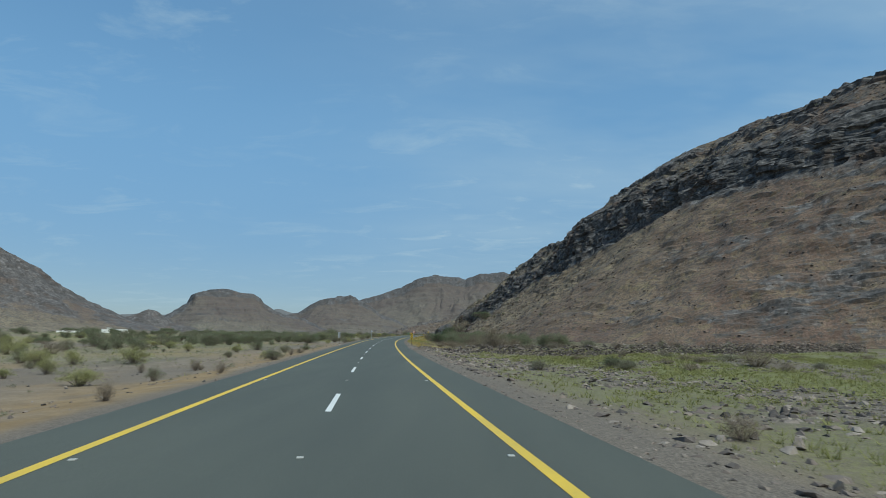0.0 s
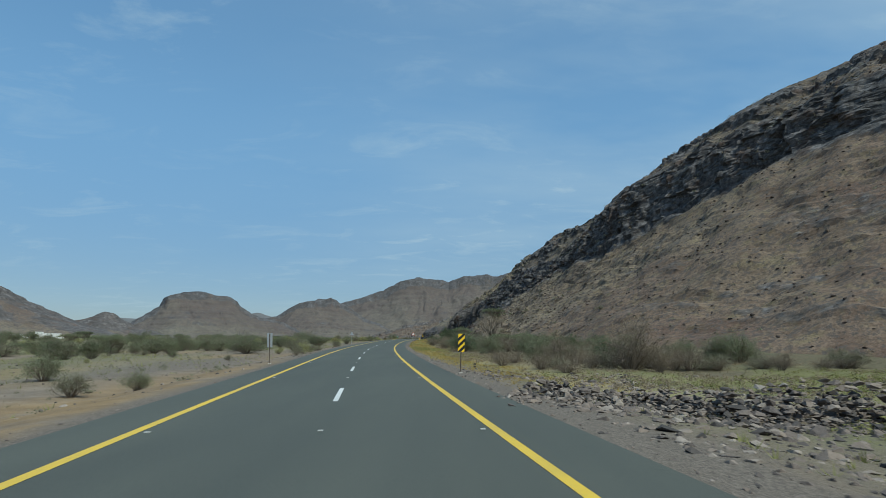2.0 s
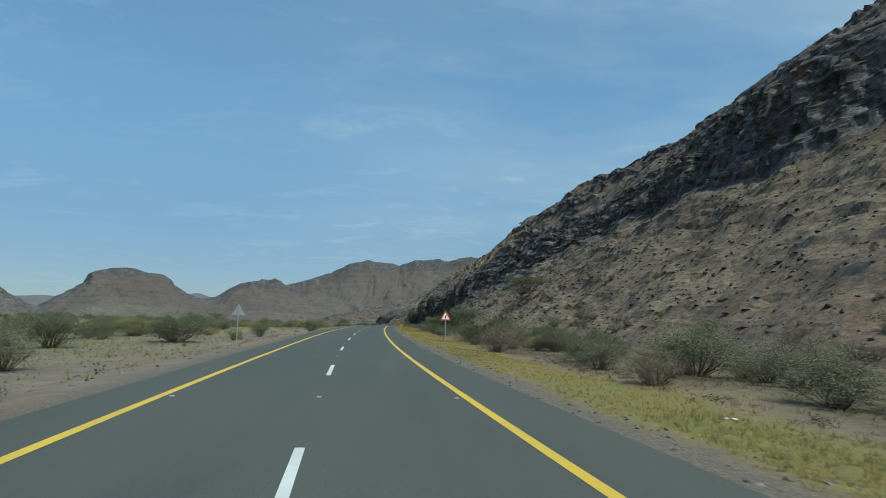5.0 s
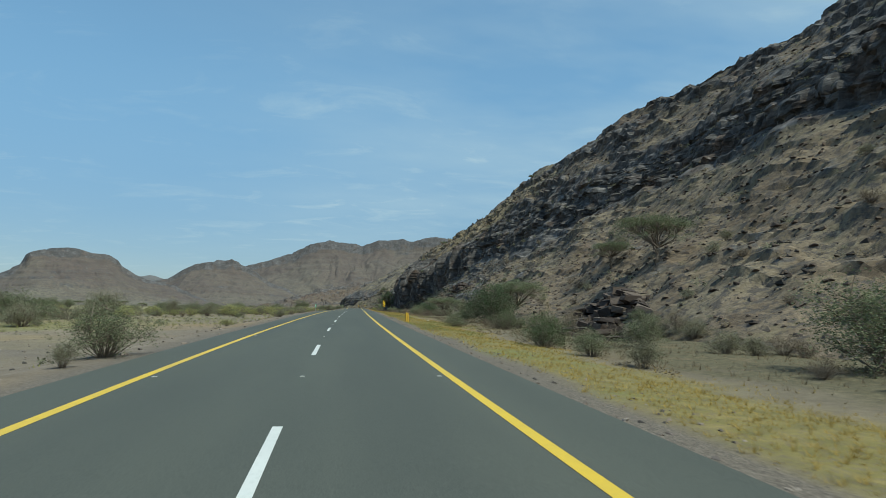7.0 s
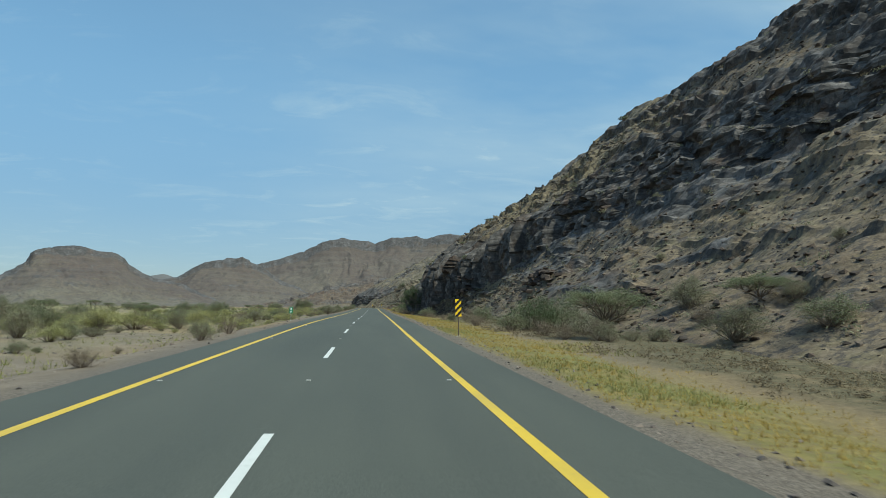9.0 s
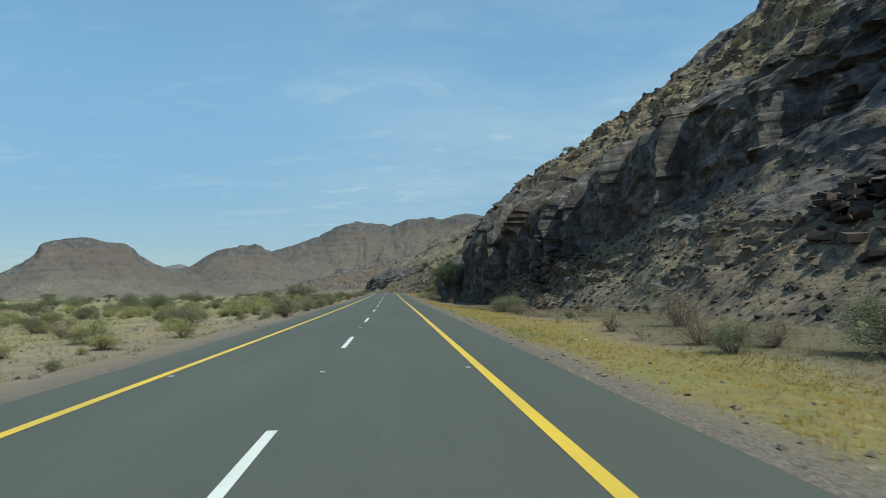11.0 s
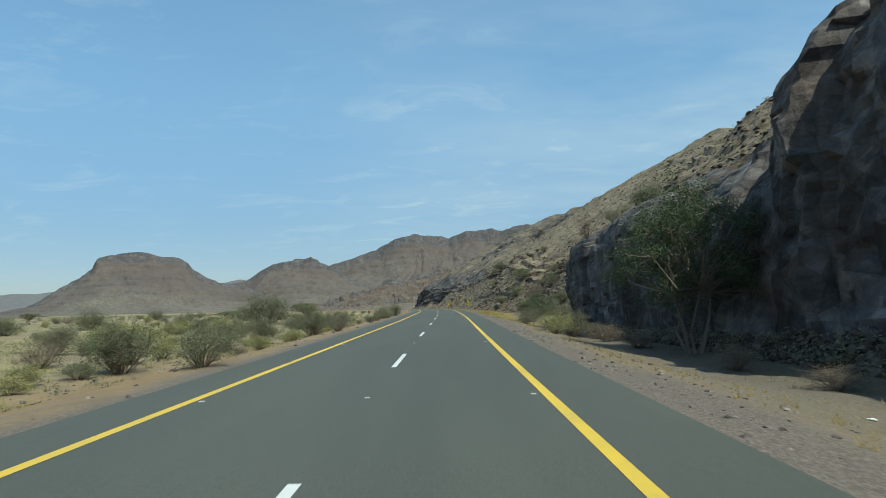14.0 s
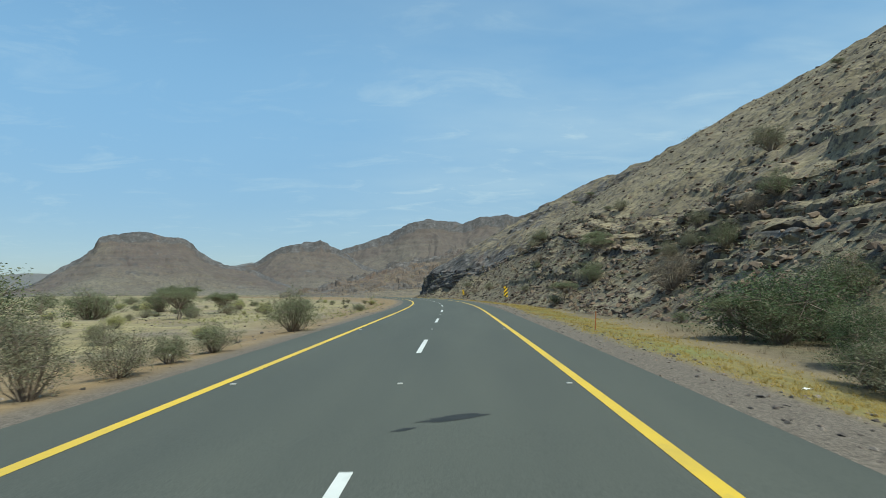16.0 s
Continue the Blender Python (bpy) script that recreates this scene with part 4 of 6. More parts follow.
def leafy_parts(seed, leaves, leaf, girth=0.013):
    """A bushy tree of unit height and width: stems fork low and carry clumps of leaves from the skirt to the top."""
    rng = np.random.default_rng(seed)
    stems = 5
    az = np.linspace(0, 2 * math.pi, stems, endpoint=False) + rng.uniform(-0.4, 0.4, stems)
    fork = np.stack([0.10 * np.cos(az), 0.10 * np.sin(az), rng.uniform(0.28, 0.42, stems)], 1)
    foot = np.stack([0.02 * np.cos(az), 0.02 * np.sin(az), np.full(stems, -0.03)], 1)
    v1, f1, _ = branching(fork, foot, rng, girth, 0.35)
    n = 13
    up = rng.uniform(0, 1, n * stems) ** 0.8
    a2 = np.repeat(az, n) + rng.normal(0, 0.75, n * stems)
    rad = 0.44 * np.sqrt(np.clip(1 - (1.9 * up - 0.75) ** 2, 0.05, 1)) * rng.uniform(0.35, 1.05, n * stems)
    tips = np.stack([rad * np.cos(a2), rad * np.sin(a2), 0.32 + 0.64 * up], 1)
    v2, f2, m = branching(tips, np.repeat(fork, n, 0), rng, 0.42 * girth, 0.4)
    k = 7
    src = np.repeat(m + (tips - m) * rng.uniform(0.35, 1.0, (len(m), 1)), k, 0)
    t = src + rng.normal(size=(len(src), 3)) * np.array([0.06, 0.06, 0.05])
    v3, f3 = rods(src, t, np.full(len(src), 0.003), np.full(len(src), 0.001))
    c = t[rng.integers(0, len(t), leaves)] + rng.normal(size=(leaves, 3)) * np.array([0.028, 0.028, 0.022])
    return join((v1, f1), (v2, f2), (v3, f3)), quads_at(c, leaf, rng)


def plant(name, parts, leaf_mat, leaf_name="foliage"):
    ob = new(name)
    ob.empty_display_size = 0.3
    part("woody_stem", mesh_from(name + "_stem", *parts[0], [BARK]), ob)
    part(leaf_name, mesh_from(name + "_leaves", *parts[1], [leaf_mat]), ob)
    return ob


from mathutils.bvhtree import BVHTree
_hv = HP.reshape(-1, 3)
_hf = grid_faces(*HP.shape[:2])
HILL_TREE = BVHTree.FromPolygons([Vector(v) for v in _hv.tolist()], _hf.tolist())


def surface_z(x, y):
    """Height of the hill or, off the hill, of the plain."""
    g = float(ground_z(x, y))
    if x > centre_x(y) + 6 and 60 < y < 890:
        hit = HILL_TREE.ray_cast(Vector((x, y, 200)), Vector((0, 0, -1)))
        if hit[0] is not None:
            return max(g, hit[0].z)
    return g


VARIANTS = {
    "grey": [plant("desert_shrub", shrub_parts(11 + k, 9000, 0.010, 38), LEAF_GREY) for k in range(4)],
    "green": [plant("green_bush", shrub_parts(31 + k, 10000, 0.0105, 40), LEAF_GREEN) for k in range(4)],
    "lime": [plant("yellow_green_bush", shrub_parts(51 + k, 8000, 0.0115, 36), LEAF_LIME) for k in range(3)],
    "dry": [plant("dry_brush", shrub_parts(71 + k, 4200, 0.0075, 70, twig=0.003), LEAF_DRY, "dry_foliage") for k in range(3)],
    "bare": [plant("bare_shrub", shrub_parts(91 + k, 700, 0.008, 40, twig=0.005), LEAF_DRY, "dry_foliage") for k in range(2)],
    "acacia": [plant("acacia_tree", acacia_parts(111 + k, 20000, 0.0062, 2 + k % 2, 0.5 + 0.12 * (k % 2), 0.42), LEAF_GREEN) for k in range(4)],
    "snag": [plant("thorn_tree", acacia_parts(151, 2600, 0.0055, 2, 0.75, 0.45, 0.034), LEAF_DRY, "dry_foliage")],
    "dark": [plant("dark_bush", shrub_parts(161 + k, 14000, 0.0095, 46), LEAF_DARK) for k in range(2)],
    "leafy": [plant("leafy_tree", leafy_parts(141, 34000, 0.0052), LEAF_DARK)],
}
LABELS = {
    "grey": ("grey-green desert shrub with thin twigs on sandy ground", "shrub", "desert shrubs"),
    "green": ("dense dark green bush on dry ground", "bush", "green bushes"),
    "lime": ("pale yellow-green leafy bush on the plain", "bush", "yellow-green bushes"),
    "dry": ("dry brown brushwood shrub with few leaves", "shrub", "dry shrubs"),
    "bare": ("leafless grey thorn shrub with bare twigs", "shrub", "bare shrubs"),
    "snag": ("half-bare thorn tree with spreading grey branches", "tree", ""),
    "dark": ("dense rounded dark green bush beside the verge", "bush", "dark bushes"),
    "leafy": ("bushy green tree with drooping leafy crown before the cliff", "tree", ""),
    "acacia": ("flat-topped acacia thorn tree with sparse green crown", "tree", "acacia trees"),
}
_first = {}


def grow(kind, x, y, h, w, sink=0.03, whole=False):
    if kind == "acacia":
        w = min(w, 1.7 * h, 9.0)
    elif not whole and x > centre_x(y) and kind != "acacia" and (h > 2.6 or w > 4.2):
        # a wide thicket is several bushes
        for q in range(3):
            a = q * 2.1 + x
            grow(kind, x + 0.3 * w * math.cos(a) + 1.5, y + 0.3 * w * math.sin(a), min(0.75 * h, 2.2), min(0.5 * w, 3.2))
        return None
    rng_i = int(abs(x * 7.3 + y * 3.1) * 10)
    src = VARIANTS[kind][rng_i % len(VARIANTS[kind])]
    m = Matrix.LocRotScale((x, y, surface_z(x, y) - sink * h), Euler((0, 0, (rng_i * 0.37) % 6.283)), (w, w * (0.85 + 0.3 * ((rng_i * 13) % 10) / 10), h))
    if src.name not in _first:
        _first[src.name] = True
        src.matrix_basis = m
        ob = src
    else:
        ob = copy_thing(src, Matrix.Identity(4))
        ob.matrix_basis = m
    lab, cat, grp = LABELS[kind]
    return tagged(ob, lab, cat, grp)


# places of single plants: x, y, height, width
GREY_A = [(-5.5, 541.3, 1.9, 1.6), (-6.2, 410.7, 1.7, 2.6), (10.5, 423.5, 1.4, 2.1), (-5.7, 509.7, 1.9, 1.9), (1.7, 127.2, 1.3, 1.5), (-6.0, 447.9, 1.4, 2.2), (-5.7, 245.6, 0.8, 1.0), (-0.2, 145.9, 0.9, 1.9), (11.1, 443.8, 0.8, 2.5), (-6.5, 299.5, 1.0, 2.0), (12.6, 513.6, 2.4, 2.9), (10.8, 529.6, 1.1, 2.3), (13.7, 224.1, 1.5, 2.5), (-6.0, 435.4, 1.2, 2.4), (0.6, 138.5, 0.9, 2.1), (-9.8, 537.9, 1.7, 2.9), (-13.3, 472.0, 1.8, 2.3), (-6.6, 325.8, 1.1, 1.6), (21.1, 318.9, 3.1, 3.1), (-6.1, 422.9, 1.7, 2.1), (-5.4, 544.1, 1.3, 1.6), (-13.6, 508.0, 0.9, 1.8)]
GREY_B = [(-6.2, 431.4, 1.4, 2.3), (-17.1, 446.9, 1.9, 3.3), (-14.7, 496.9, 1.8, 3.3), (11.4, 49.1, 0.9, 1.9), (-2.6, 173.3, 1.2, 2.0), (31.4, 46.9, 0.9, 1.6), (-24.6, 344.5, 2.5, 3.4), (29.7, 128.4, 2.4, 5.6), (13.6, 314.1, 3.4, 6.4), (19.8, 553.5, 4.6, 6.7), (21.3, 586.3, 2.5, 4.6), (-23.5, 504.6, 2.1, 3.6), (-17.4, 359.0, 2.0, 2.2), (-12.7, 192.4, 2.3, 3.5), (-15.2, 386.5, 2.0, 4.0), (-35.5, 361.2, 3.6, 4.3), (-10.9, 177.6, 2.2, 4.4), (-54.3, 378.5, 5.9, 8.9), (18.6, 669.7, 3.8, 5.1)]
GREEN_A = [(-5.5, 528.0, 0.9, 1.5), (-5.5, 546.8, 0.9, 1.2), (-5.8, 248.7, 1.9, 2.6), (-5.5, 534.1, 1.3, 1.5), (-5.5, 549.8, 1.1, 1.4), (13.2, 547.0, 1.6, 1.8), (20.2, 248.1, 3.9, 2.7), (15.3, 299.3, 4.7, 3.7), (12.7, 416.3, 2.0, 2.4), (16.0, 434.4, 2.0, 1.7), (-5.6, 559.6, 2.2, 2.6), (15.6, 556.0, 3.4, 5.3), (-12.9, 489.3, 0.8, 1.6), (28.5, 124.5, 1.4, 3.7), (13.8, 286.6, 3.0, 4.6), (-5.9, 445.9, 1.1, 1.4), (21.0, 324.1, 1.8, 4.9), (-12.2, 512.1, 2.6, 3.4), (-5.8, 484.2, 1.7, 2.0), (-11.5, 534.1, 2.4, 2.7), (13.3, 282.3, 3.4, 4.3), (11.6, 333.0, 2.9, 5.7)]
GREEN_B = [(-10.1, 520.9, 2.9, 3.3), (-12.6, 248.0, 2.1, 3.0), (-12.2, 504.6, 2.4, 3.0), (37.3, 50.0, 1.1, 1.7), (-19.0, 180.0, 1.8, 6.5), (-12.7, 492.1, 2.8, 3.9), (-20.4, 174.9, 2.3, 4.0), (18.6, 605.9, 2.1, 4.1), (-25.0, 179.3, 2.3, 4.5), (-46.3, 200.0, 3.2, 8.0), (23.2, 202.8, 4.9, 10.5), (-27.2, 565.0, 5.6, 9.3), (-8.2, 103.4, 1.9, 2.3), (-24.1, 217.8, 3.3, 5.7), (-17.5, 229.8, 3.2, 6.4), (28.4, 245.2, 6.4, 13.8), (14.3, 327.8, 4.5, 10.1), (-15.1, 163.8, 3.0, 5.9)]
LIME_A = [(1.2, 132.3, 1.4, 1.8), (9.8, 505.8, 1.7, 2.5), (-13.4, 237.5, 1.7, 2.5), (-13.0, 446.2, 1.8, 2.7), (5.4, 34.5, 1.2, 2.1), (-16.1, 436.9, 1.9, 3.2), (28.2, 266.0, 2.1, 4.2), (-21.1, 357.8, 2.1, 4.8), (-14.6, 441.2, 1.8, 3.6), (-16.7, 363.1, 2.3, 3.2), (-22.8, 353.5, 2.6, 4.6), (-12.9, 57.3, 1.8, 3.1), (-5.5, 60.1, 1.9, 3.2)]
DRY_A = [(31.9, 15.3, 0.7, 1.1), (-6.1, 429.4, 0.6, 1.0), (15.6, 19.5, 0.7, 0.7), (8.7, 63.3, 0.8, 0.9), (-6.6, 313.3, 0.7, 1.3), (10.4, 259.9, 0.9, 1.5), (9.0, 65.5, 0.6, 1.5), (14.3, 311.6, 1.0, 1.8), (15.9, 222.0, 3.3, 5.9), (13.8, 32.6, 0.7, 0.8), (30.2, 111.3, 3.9, 4.7), (32.8, 151.8, 3.5, 7.0), (2.3, 46.8, 0.8, 0.8), (32.6, 113.2, 3.5, 5.7), (4.7, 50.5, 1.1, 1.1), (49.5, 52.9, 1.6, 3.2)]
BARE_A = [(-6.0, 463.1, 0.8, 0.8), (-6.6, 331.7, 1.2, 1.7), (-6.4, 514.1, 0.9, 0.6), (23.4, 148.8, 1.4, 2.6), (34.3, 129.1, 2.2, 2.2)]
ACACIA_A = [(20.8, 154.2, 3.2, 5.7), (26.4, 147.5, 3.1, 5.6), (34.8, 168.3, 3.9, 5.4), (26.0, 331.4, 3.6, 6.5), (21.9, 342.8, 5.5, 13.7), (36.3, 293.0, 7.1, 11.2), (-26.9, 593.9, 4.0, 4.7), (34.5, 210.5, 8.5, 8.2), (34.4, 304.5, 6.3, 11.1), (21.1, 614.9, 3.7, 4.6), (-33.5, 622.2, 3.8, 5.1), (43.5, 332.7, 5.2, 10.3)]
for kind, lists in (("grey", GREY_A + GREY_B), ("green", GREEN_A + GREEN_B), ("lime", LIME_A), ("dry", DRY_A), ("bare", BARE_A), ("acacia", ACACIA_A)):
    for x, y, h, w in lists:
        if not (x > centre_x(y) + 9 and 130 < y < 460):
            grow(kind, x, y, h, w)
# trees and bushes at the foot of the long slope
FOOT_A = [("dry", 30.6, 111.3, 4.6, 5.6), ("snag", 24.9, 177.5, 8.2, 7.4), ("grey", 22.5, 178.0, 3.8, 3.4), ("green", 21.2, 192.6, 3.1, 5.6), ("acacia", 25.7, 164.7, 3.7, 5.6), ("acacia", 29.0, 167.0, 3.6, 5.4), ("grey", 28.4, 161.6, 2.8, 4.2), ("green", 20.5, 247.0, 3.6, 5.0), ("dry", 22.0, 283.0, 2.0, 3.6), ("dry", 18.4, 280.0, 1.6, 2.8)]
FOOT_B = [("acacia", 33.6, 290.1, 6.8, 9.0), ("acacia", 35.7, 305.8, 4.6, 6.4), ("dark", 17.8, 300.2, 5.2, 6.6), ("acacia", 22.0, 304.0, 6.4, 8.4), ("grey", 21.5, 311.0, 3.4, 5.0), ("green", 19.2, 301.5, 2.9, 3.4), ("green", 15.6, 305.0, 2.0, 3.0), ("acacia", 17.0, 334.4, 4.2, 6.8), ("acacia", 26.0, 331.3, 2.9, 4.8), ("grey", 21.4, 326.5, 2.3, 3.7), ("dark", 15.8, 348.6, 3.2, 5.4), ("green", 13.6, 346.9, 1.8, 2.7)]
FOOT_C = [("green", 12.8, 417.8, 1.9, 3.2), ("dry", 12.4, 420.7, 1.2, 1.9), ("dry", 13.1, 415.3, 1.1, 2.3), ("dry", 17.8, 229.7, 2.4, 2.6), ("dry", 16.3, 224.1, 2.7, 2.8), ("dry", 20.4, 237.8, 2.0, 2.9), ("dry", 15.9, 238.1, 1.2, 2.6), ("dry", 13.1, 263.6, 1.1, 1.6), ("dry", 17.5, 268.8, 1.0, 1.9)]
FOOT_D = [("grey", 24.0, 171.0, 2.6, 4.0), ("grey", 27.5, 175.0, 2.8, 4.4), ("green", 31.0, 172.0, 3.0, 4.5), ("grey", 22.5, 186.0, 2.5, 4.0), ("dry", 20.5, 172.0, 1.8, 3.0), ("grey", 19.5, 180.0, 2.0, 3.4), ("grey", 33.0, 164.0, 3.0, 4.5), ("dry", 26.0, 158.0, 1.6, 3.0), ("green", 20.0, 205.0, 2.2, 4.0), ("grey", 19.5, 214.0, 2.2, 4.0)]
FOOT_E = [("green", 19.5, 352.0, 2.8, 4.5), ("grey", 22.0, 345.0, 2.6, 4.2), ("grey", 18.5, 342.0, 2.0, 3.2), ("dry", 14.5, 340.0, 1.4, 2.6), ("grey", 25.0, 338.0, 2.4, 3.8)]
FOOT_F = [("dry", 14.2, 489.0, 1.3, 2.4), ("dry", 13.8, 500.5, 1.2, 2.6), ("dry", 13.4, 506.5, 1.5, 2.8), ("bare", 13.9, 511.0, 1.6, 2.4), ("grey", 12.9, 515.5, 1.4, 2.6), ("dry", 12.6, 522.0, 1.2, 2.4), ("dry", 14.6, 483.0, 1.0, 2.2)]
for kind, x, y, h, w in FOOT_F + FOOT_A + FOOT_B + FOOT_C + FOOT_D + FOOT_E:
    grow(kind, x, y, h, w, whole=True)

# the tall green tree in front of the cliff
grow("leafy", 15.6, 496.8, 9.8, 10.4, whole=True)
for kind, x, y, h, w in (("acacia", -28.8, 597.9, 4.5, 5.6), ("acacia", -32.8, 621.5, 3.8, 5.0), ("acacia", -70.9, 676.0, 4.0, 6.5), ("dark", 16.4, 557.5, 3.4, 5.8), ("dark", 14.8, 549.5, 2.0, 2.6), ("acacia", 21.6, 617.2, 4.0, 5.0), ("green", 19.5, 610.0, 2.0, 4.3), ("dry", 18.9, 578.7, 3.6, 4.8), ("green", 21.2, 669.8, 3.0, 3.8), ("dry", 16.8, 641.0, 2.4, 3.0), ("acacia", 41.8, 714.0, 2.4, 3.4), ("acacia", 38.0, 718.0, 2.1, 2.8), ("acacia", 65.5, 632.0, 1.6, 2.2), ("grey", 14.0, 519.5, 2.2, 3.4), ("bare", 16.3, 523.0, 2.6, 2.7), ("grey", 43.7, 611.6, 4.0, 5.5), ("green", 20.7, 560.4, 2.2, 3.6), ("acacia", 14.6, 557.8, 2.6, 3.0), ("acacia", 14.8, 603.7, 2.8, 3.8), ("grey", 20.5, 524.0, 2.4, 3.2), ("green", 21.0, 519.0, 2.6, 3.4)):
    grow(kind, x, y, h, w, whole=True)
# small trees on the crest of the cliff
for x, y, h, w in ((27.5, 470, 1.4, 2.2), (36.5, 474, 2.2, 3.2), (20.5, 482, 1.2, 1.8), (62, 436, 2.0, 3.0)):
    grow("acacia", x, y, h, w)

# shrubs strewn over the plain, thicker in patches
_rng = np.random.default_rng(5)
_made = 0
while _made < 260:
    y = _rng.uniform(20, 720); u = -_rng.uniform(9, 120) ** 1.0
    if _rng.random() > 1.15 - abs(u) / 150:
        continue
    x = float(centre_x(y)) + u
    if float(fbm(x / 30, y / 30, 0, 33, 3)) < -0.15 and _rng.random() > 0.25:
        continue
    kind = _rng.choice(["grey", "green", "lime", "dry"], p=[0.26, 0.27, 0.33, 0.14])
    h = _rng.uniform(0.6, 2.1) * (1.25 if u < -40 else 0.6 if u > -18 else 0.85)
    grow(str(kind), x, y, h, h * _rng.uniform(1.2, 1.9))
    _made += 1
for k in range(120):
    y = _rng.uniform(330, 650); u = _rng.uniform(9, 60); x = float(centre_x(y)) - u
    h = _rng.uniform(0.7, 2.0) * (0.6 if u < 18 else 0.9)
    grow(str(_rng.choice(["lime", "grey", "green"], p=[0.44, 0.22, 0.34])), x, y, h, h * _rng.uniform(1.3, 2.0))
for k in range(170):
    y = _rng.uniform(350, 560); u = 9 + 60 * _rng.random() ** 1.3; x = float(centre_x(y)) - u
    h = _rng.uniform(0.8, 2.2) * (0.65 if u < 16 else 1.0)
    grow(str(_rng.choice(["lime", "grey", "green", "dry"], p=[0.5, 0.12, 0.2, 0.18])), x, y, h, h * _rng.uniform(1.3, 2.0))
# strip of dry brush beyond the stony flat
for k in range(44):
    q = k / 43
    grow(str(_rng.choice(["dry", "grey", "bare"], p=[0.5, 0.35, 0.15])), 27 + 62 * q + _rng.uniform(-2, 2), 116 - 12 * q + _rng.uniform(-3, 4), _rng.uniform(0.9, 1.7), _rng.uniform(2.0, 3.4))
for k in range(26):
    grow(str(_rng.choice(["dry", "grey"])), _rng.uniform(36, 72), _rng.uniform(44, 78), _rng.uniform(0.4, 0.9), _rng.uniform(1.2, 2.4))
for k in range(70):
    y = _rng.uniform(150, 335); u = _rng.uniform(15, 36)
    h = _rng.uniform(0.8, 1.9)
    grow(str(_rng.choice(["dry", "grey", "bare", "green"], p=[0.4, 0.35, 0.15, 0.1])), float(centre_x(y)) + u, y, h, h * _rng.uniform(1.2, 1.7))
for k in range(70):
    y = _rng.uniform(190, 420); x = float(centre_x(y)) - _rng.uniform(22, 95)
    h = _rng.uniform(1.6, 3.2)
    grow(str(_rng.choice(["green", "grey", "lime"], p=[0.5, 0.35, 0.15])), x, y, h, h * _rng.uniform(1.3, 2.0))
for x, y in ((24, 112), (26.5, 118), (23, 121), (28, 112.5), (22, 126), (25, 107), (30, 121), (21.5, 117)):
    grow("dry", x, y, 1.1 + 0.1 * (x % 5), 2.4)
for k in range(95):
    y = _rng.uniform(110, 340); x = float(centre_x(y)) - _rng.uniform(28, 130)
    h = _rng.uniform(1.8, 3.4)
    grow(str(_rng.choice(["green", "grey", "acacia"], p=[0.5, 0.35, 0.15])), x, y, h, h * _rng.uniform(1.3, 2.0))
for k in range(80):
    y = _rng.uniform(150, 440); u = _rng.uniform(24, 52)
    h = _rng.uniform(0.6, 1.6)
    grow(str(_rng.choice(["dry", "grey", "bare"], p=[0.5, 0.35, 0.15])), float(centre_x(y)) + u, y, h, h * _rng.uniform(1.2, 1.8))
# taller grey thicket where the long slope begins
for k in range(46):
    y = _rng.uniform(120, 172); u = 14 + 20 * _rng.random() + max(0, 140 - y) * 0.2
    h = _rng.uniform(1.5, 3.0)
    grow(str(_rng.choice(["dry", "green", "dark"], p=[0.5, 0.4, 0.1])), float(centre_x(y)) + u, y, h, h * _rng.uniform(1.2, 1.7), whole=True)
# close thicket behind the verge, thinning toward the cut
for k in range(90):
    y = _rng.uniform(140, 405); u = 11.5 + 9 * _rng.random() ** 1.4
    if float(fbm(y / 16, 0, 0, 41, 3)) < -0.25 or y < 195 or 288 < y < 362:
        continue
    h = _rng.uniform(1.0, 2.6)
    grow(str(_rng.choice(["green", "dry", "dark", "lime"], p=[0.42, 0.34, 0.14, 0.10])), float(centre_x(y)) + u, y, h, h * _rng.uniform(1.3, 1.9), whole=True)
# taller green trees farther out
for k in range(110):
    y = _rng.uniform(150, 680); x = float(centre_x(y)) - _rng.uniform(40, 190)
    h = _rng.uniform(2.6, 4.6)
    grow("green" if k % 3 else "acacia", x, y, h, h * _rng.uniform(1.3, 2.0))
# thicket at the foot of the first slope
for k in range(46):
    y = _rng.uniform(112, 250); u = _rng.uniform(13, 30) + max(0, 150 - y) * 0.15
    h = _rng.uniform(0.8, 2.0)
    grow(str(_rng.choice(["dry", "grey", "green"], p=[0.5, 0.35, 0.15])), float(centre_x(y)) + u, y, h, h * _rng.uniform(1.2, 1.8))
for k in range(40):
    y = _rng.uniform(250, 455); u = _rng.uniform(11.5, 27)
    h = _rng.uniform(0.6, 1.5)
    grow(str(_rng.choice(["dry", "grey", "green"], p=[0.5, 0.35, 0.15])), float(centre_x(y)) + u, y, h, h * _rng.uniform(1.2, 1.8))
for k in range(26):
    y = _rng.uniform(535, 720); u = _rng.uniform(12, 34)
    h = _rng.uniform(0.7, 2.2)
    grow(str(_rng.choice(["dry", "grey", "green"], p=[0.35, 0.35, 0.3])), float(centre_x(y)) + u, y, h, h * _rng.uniform(1.2, 1.8))


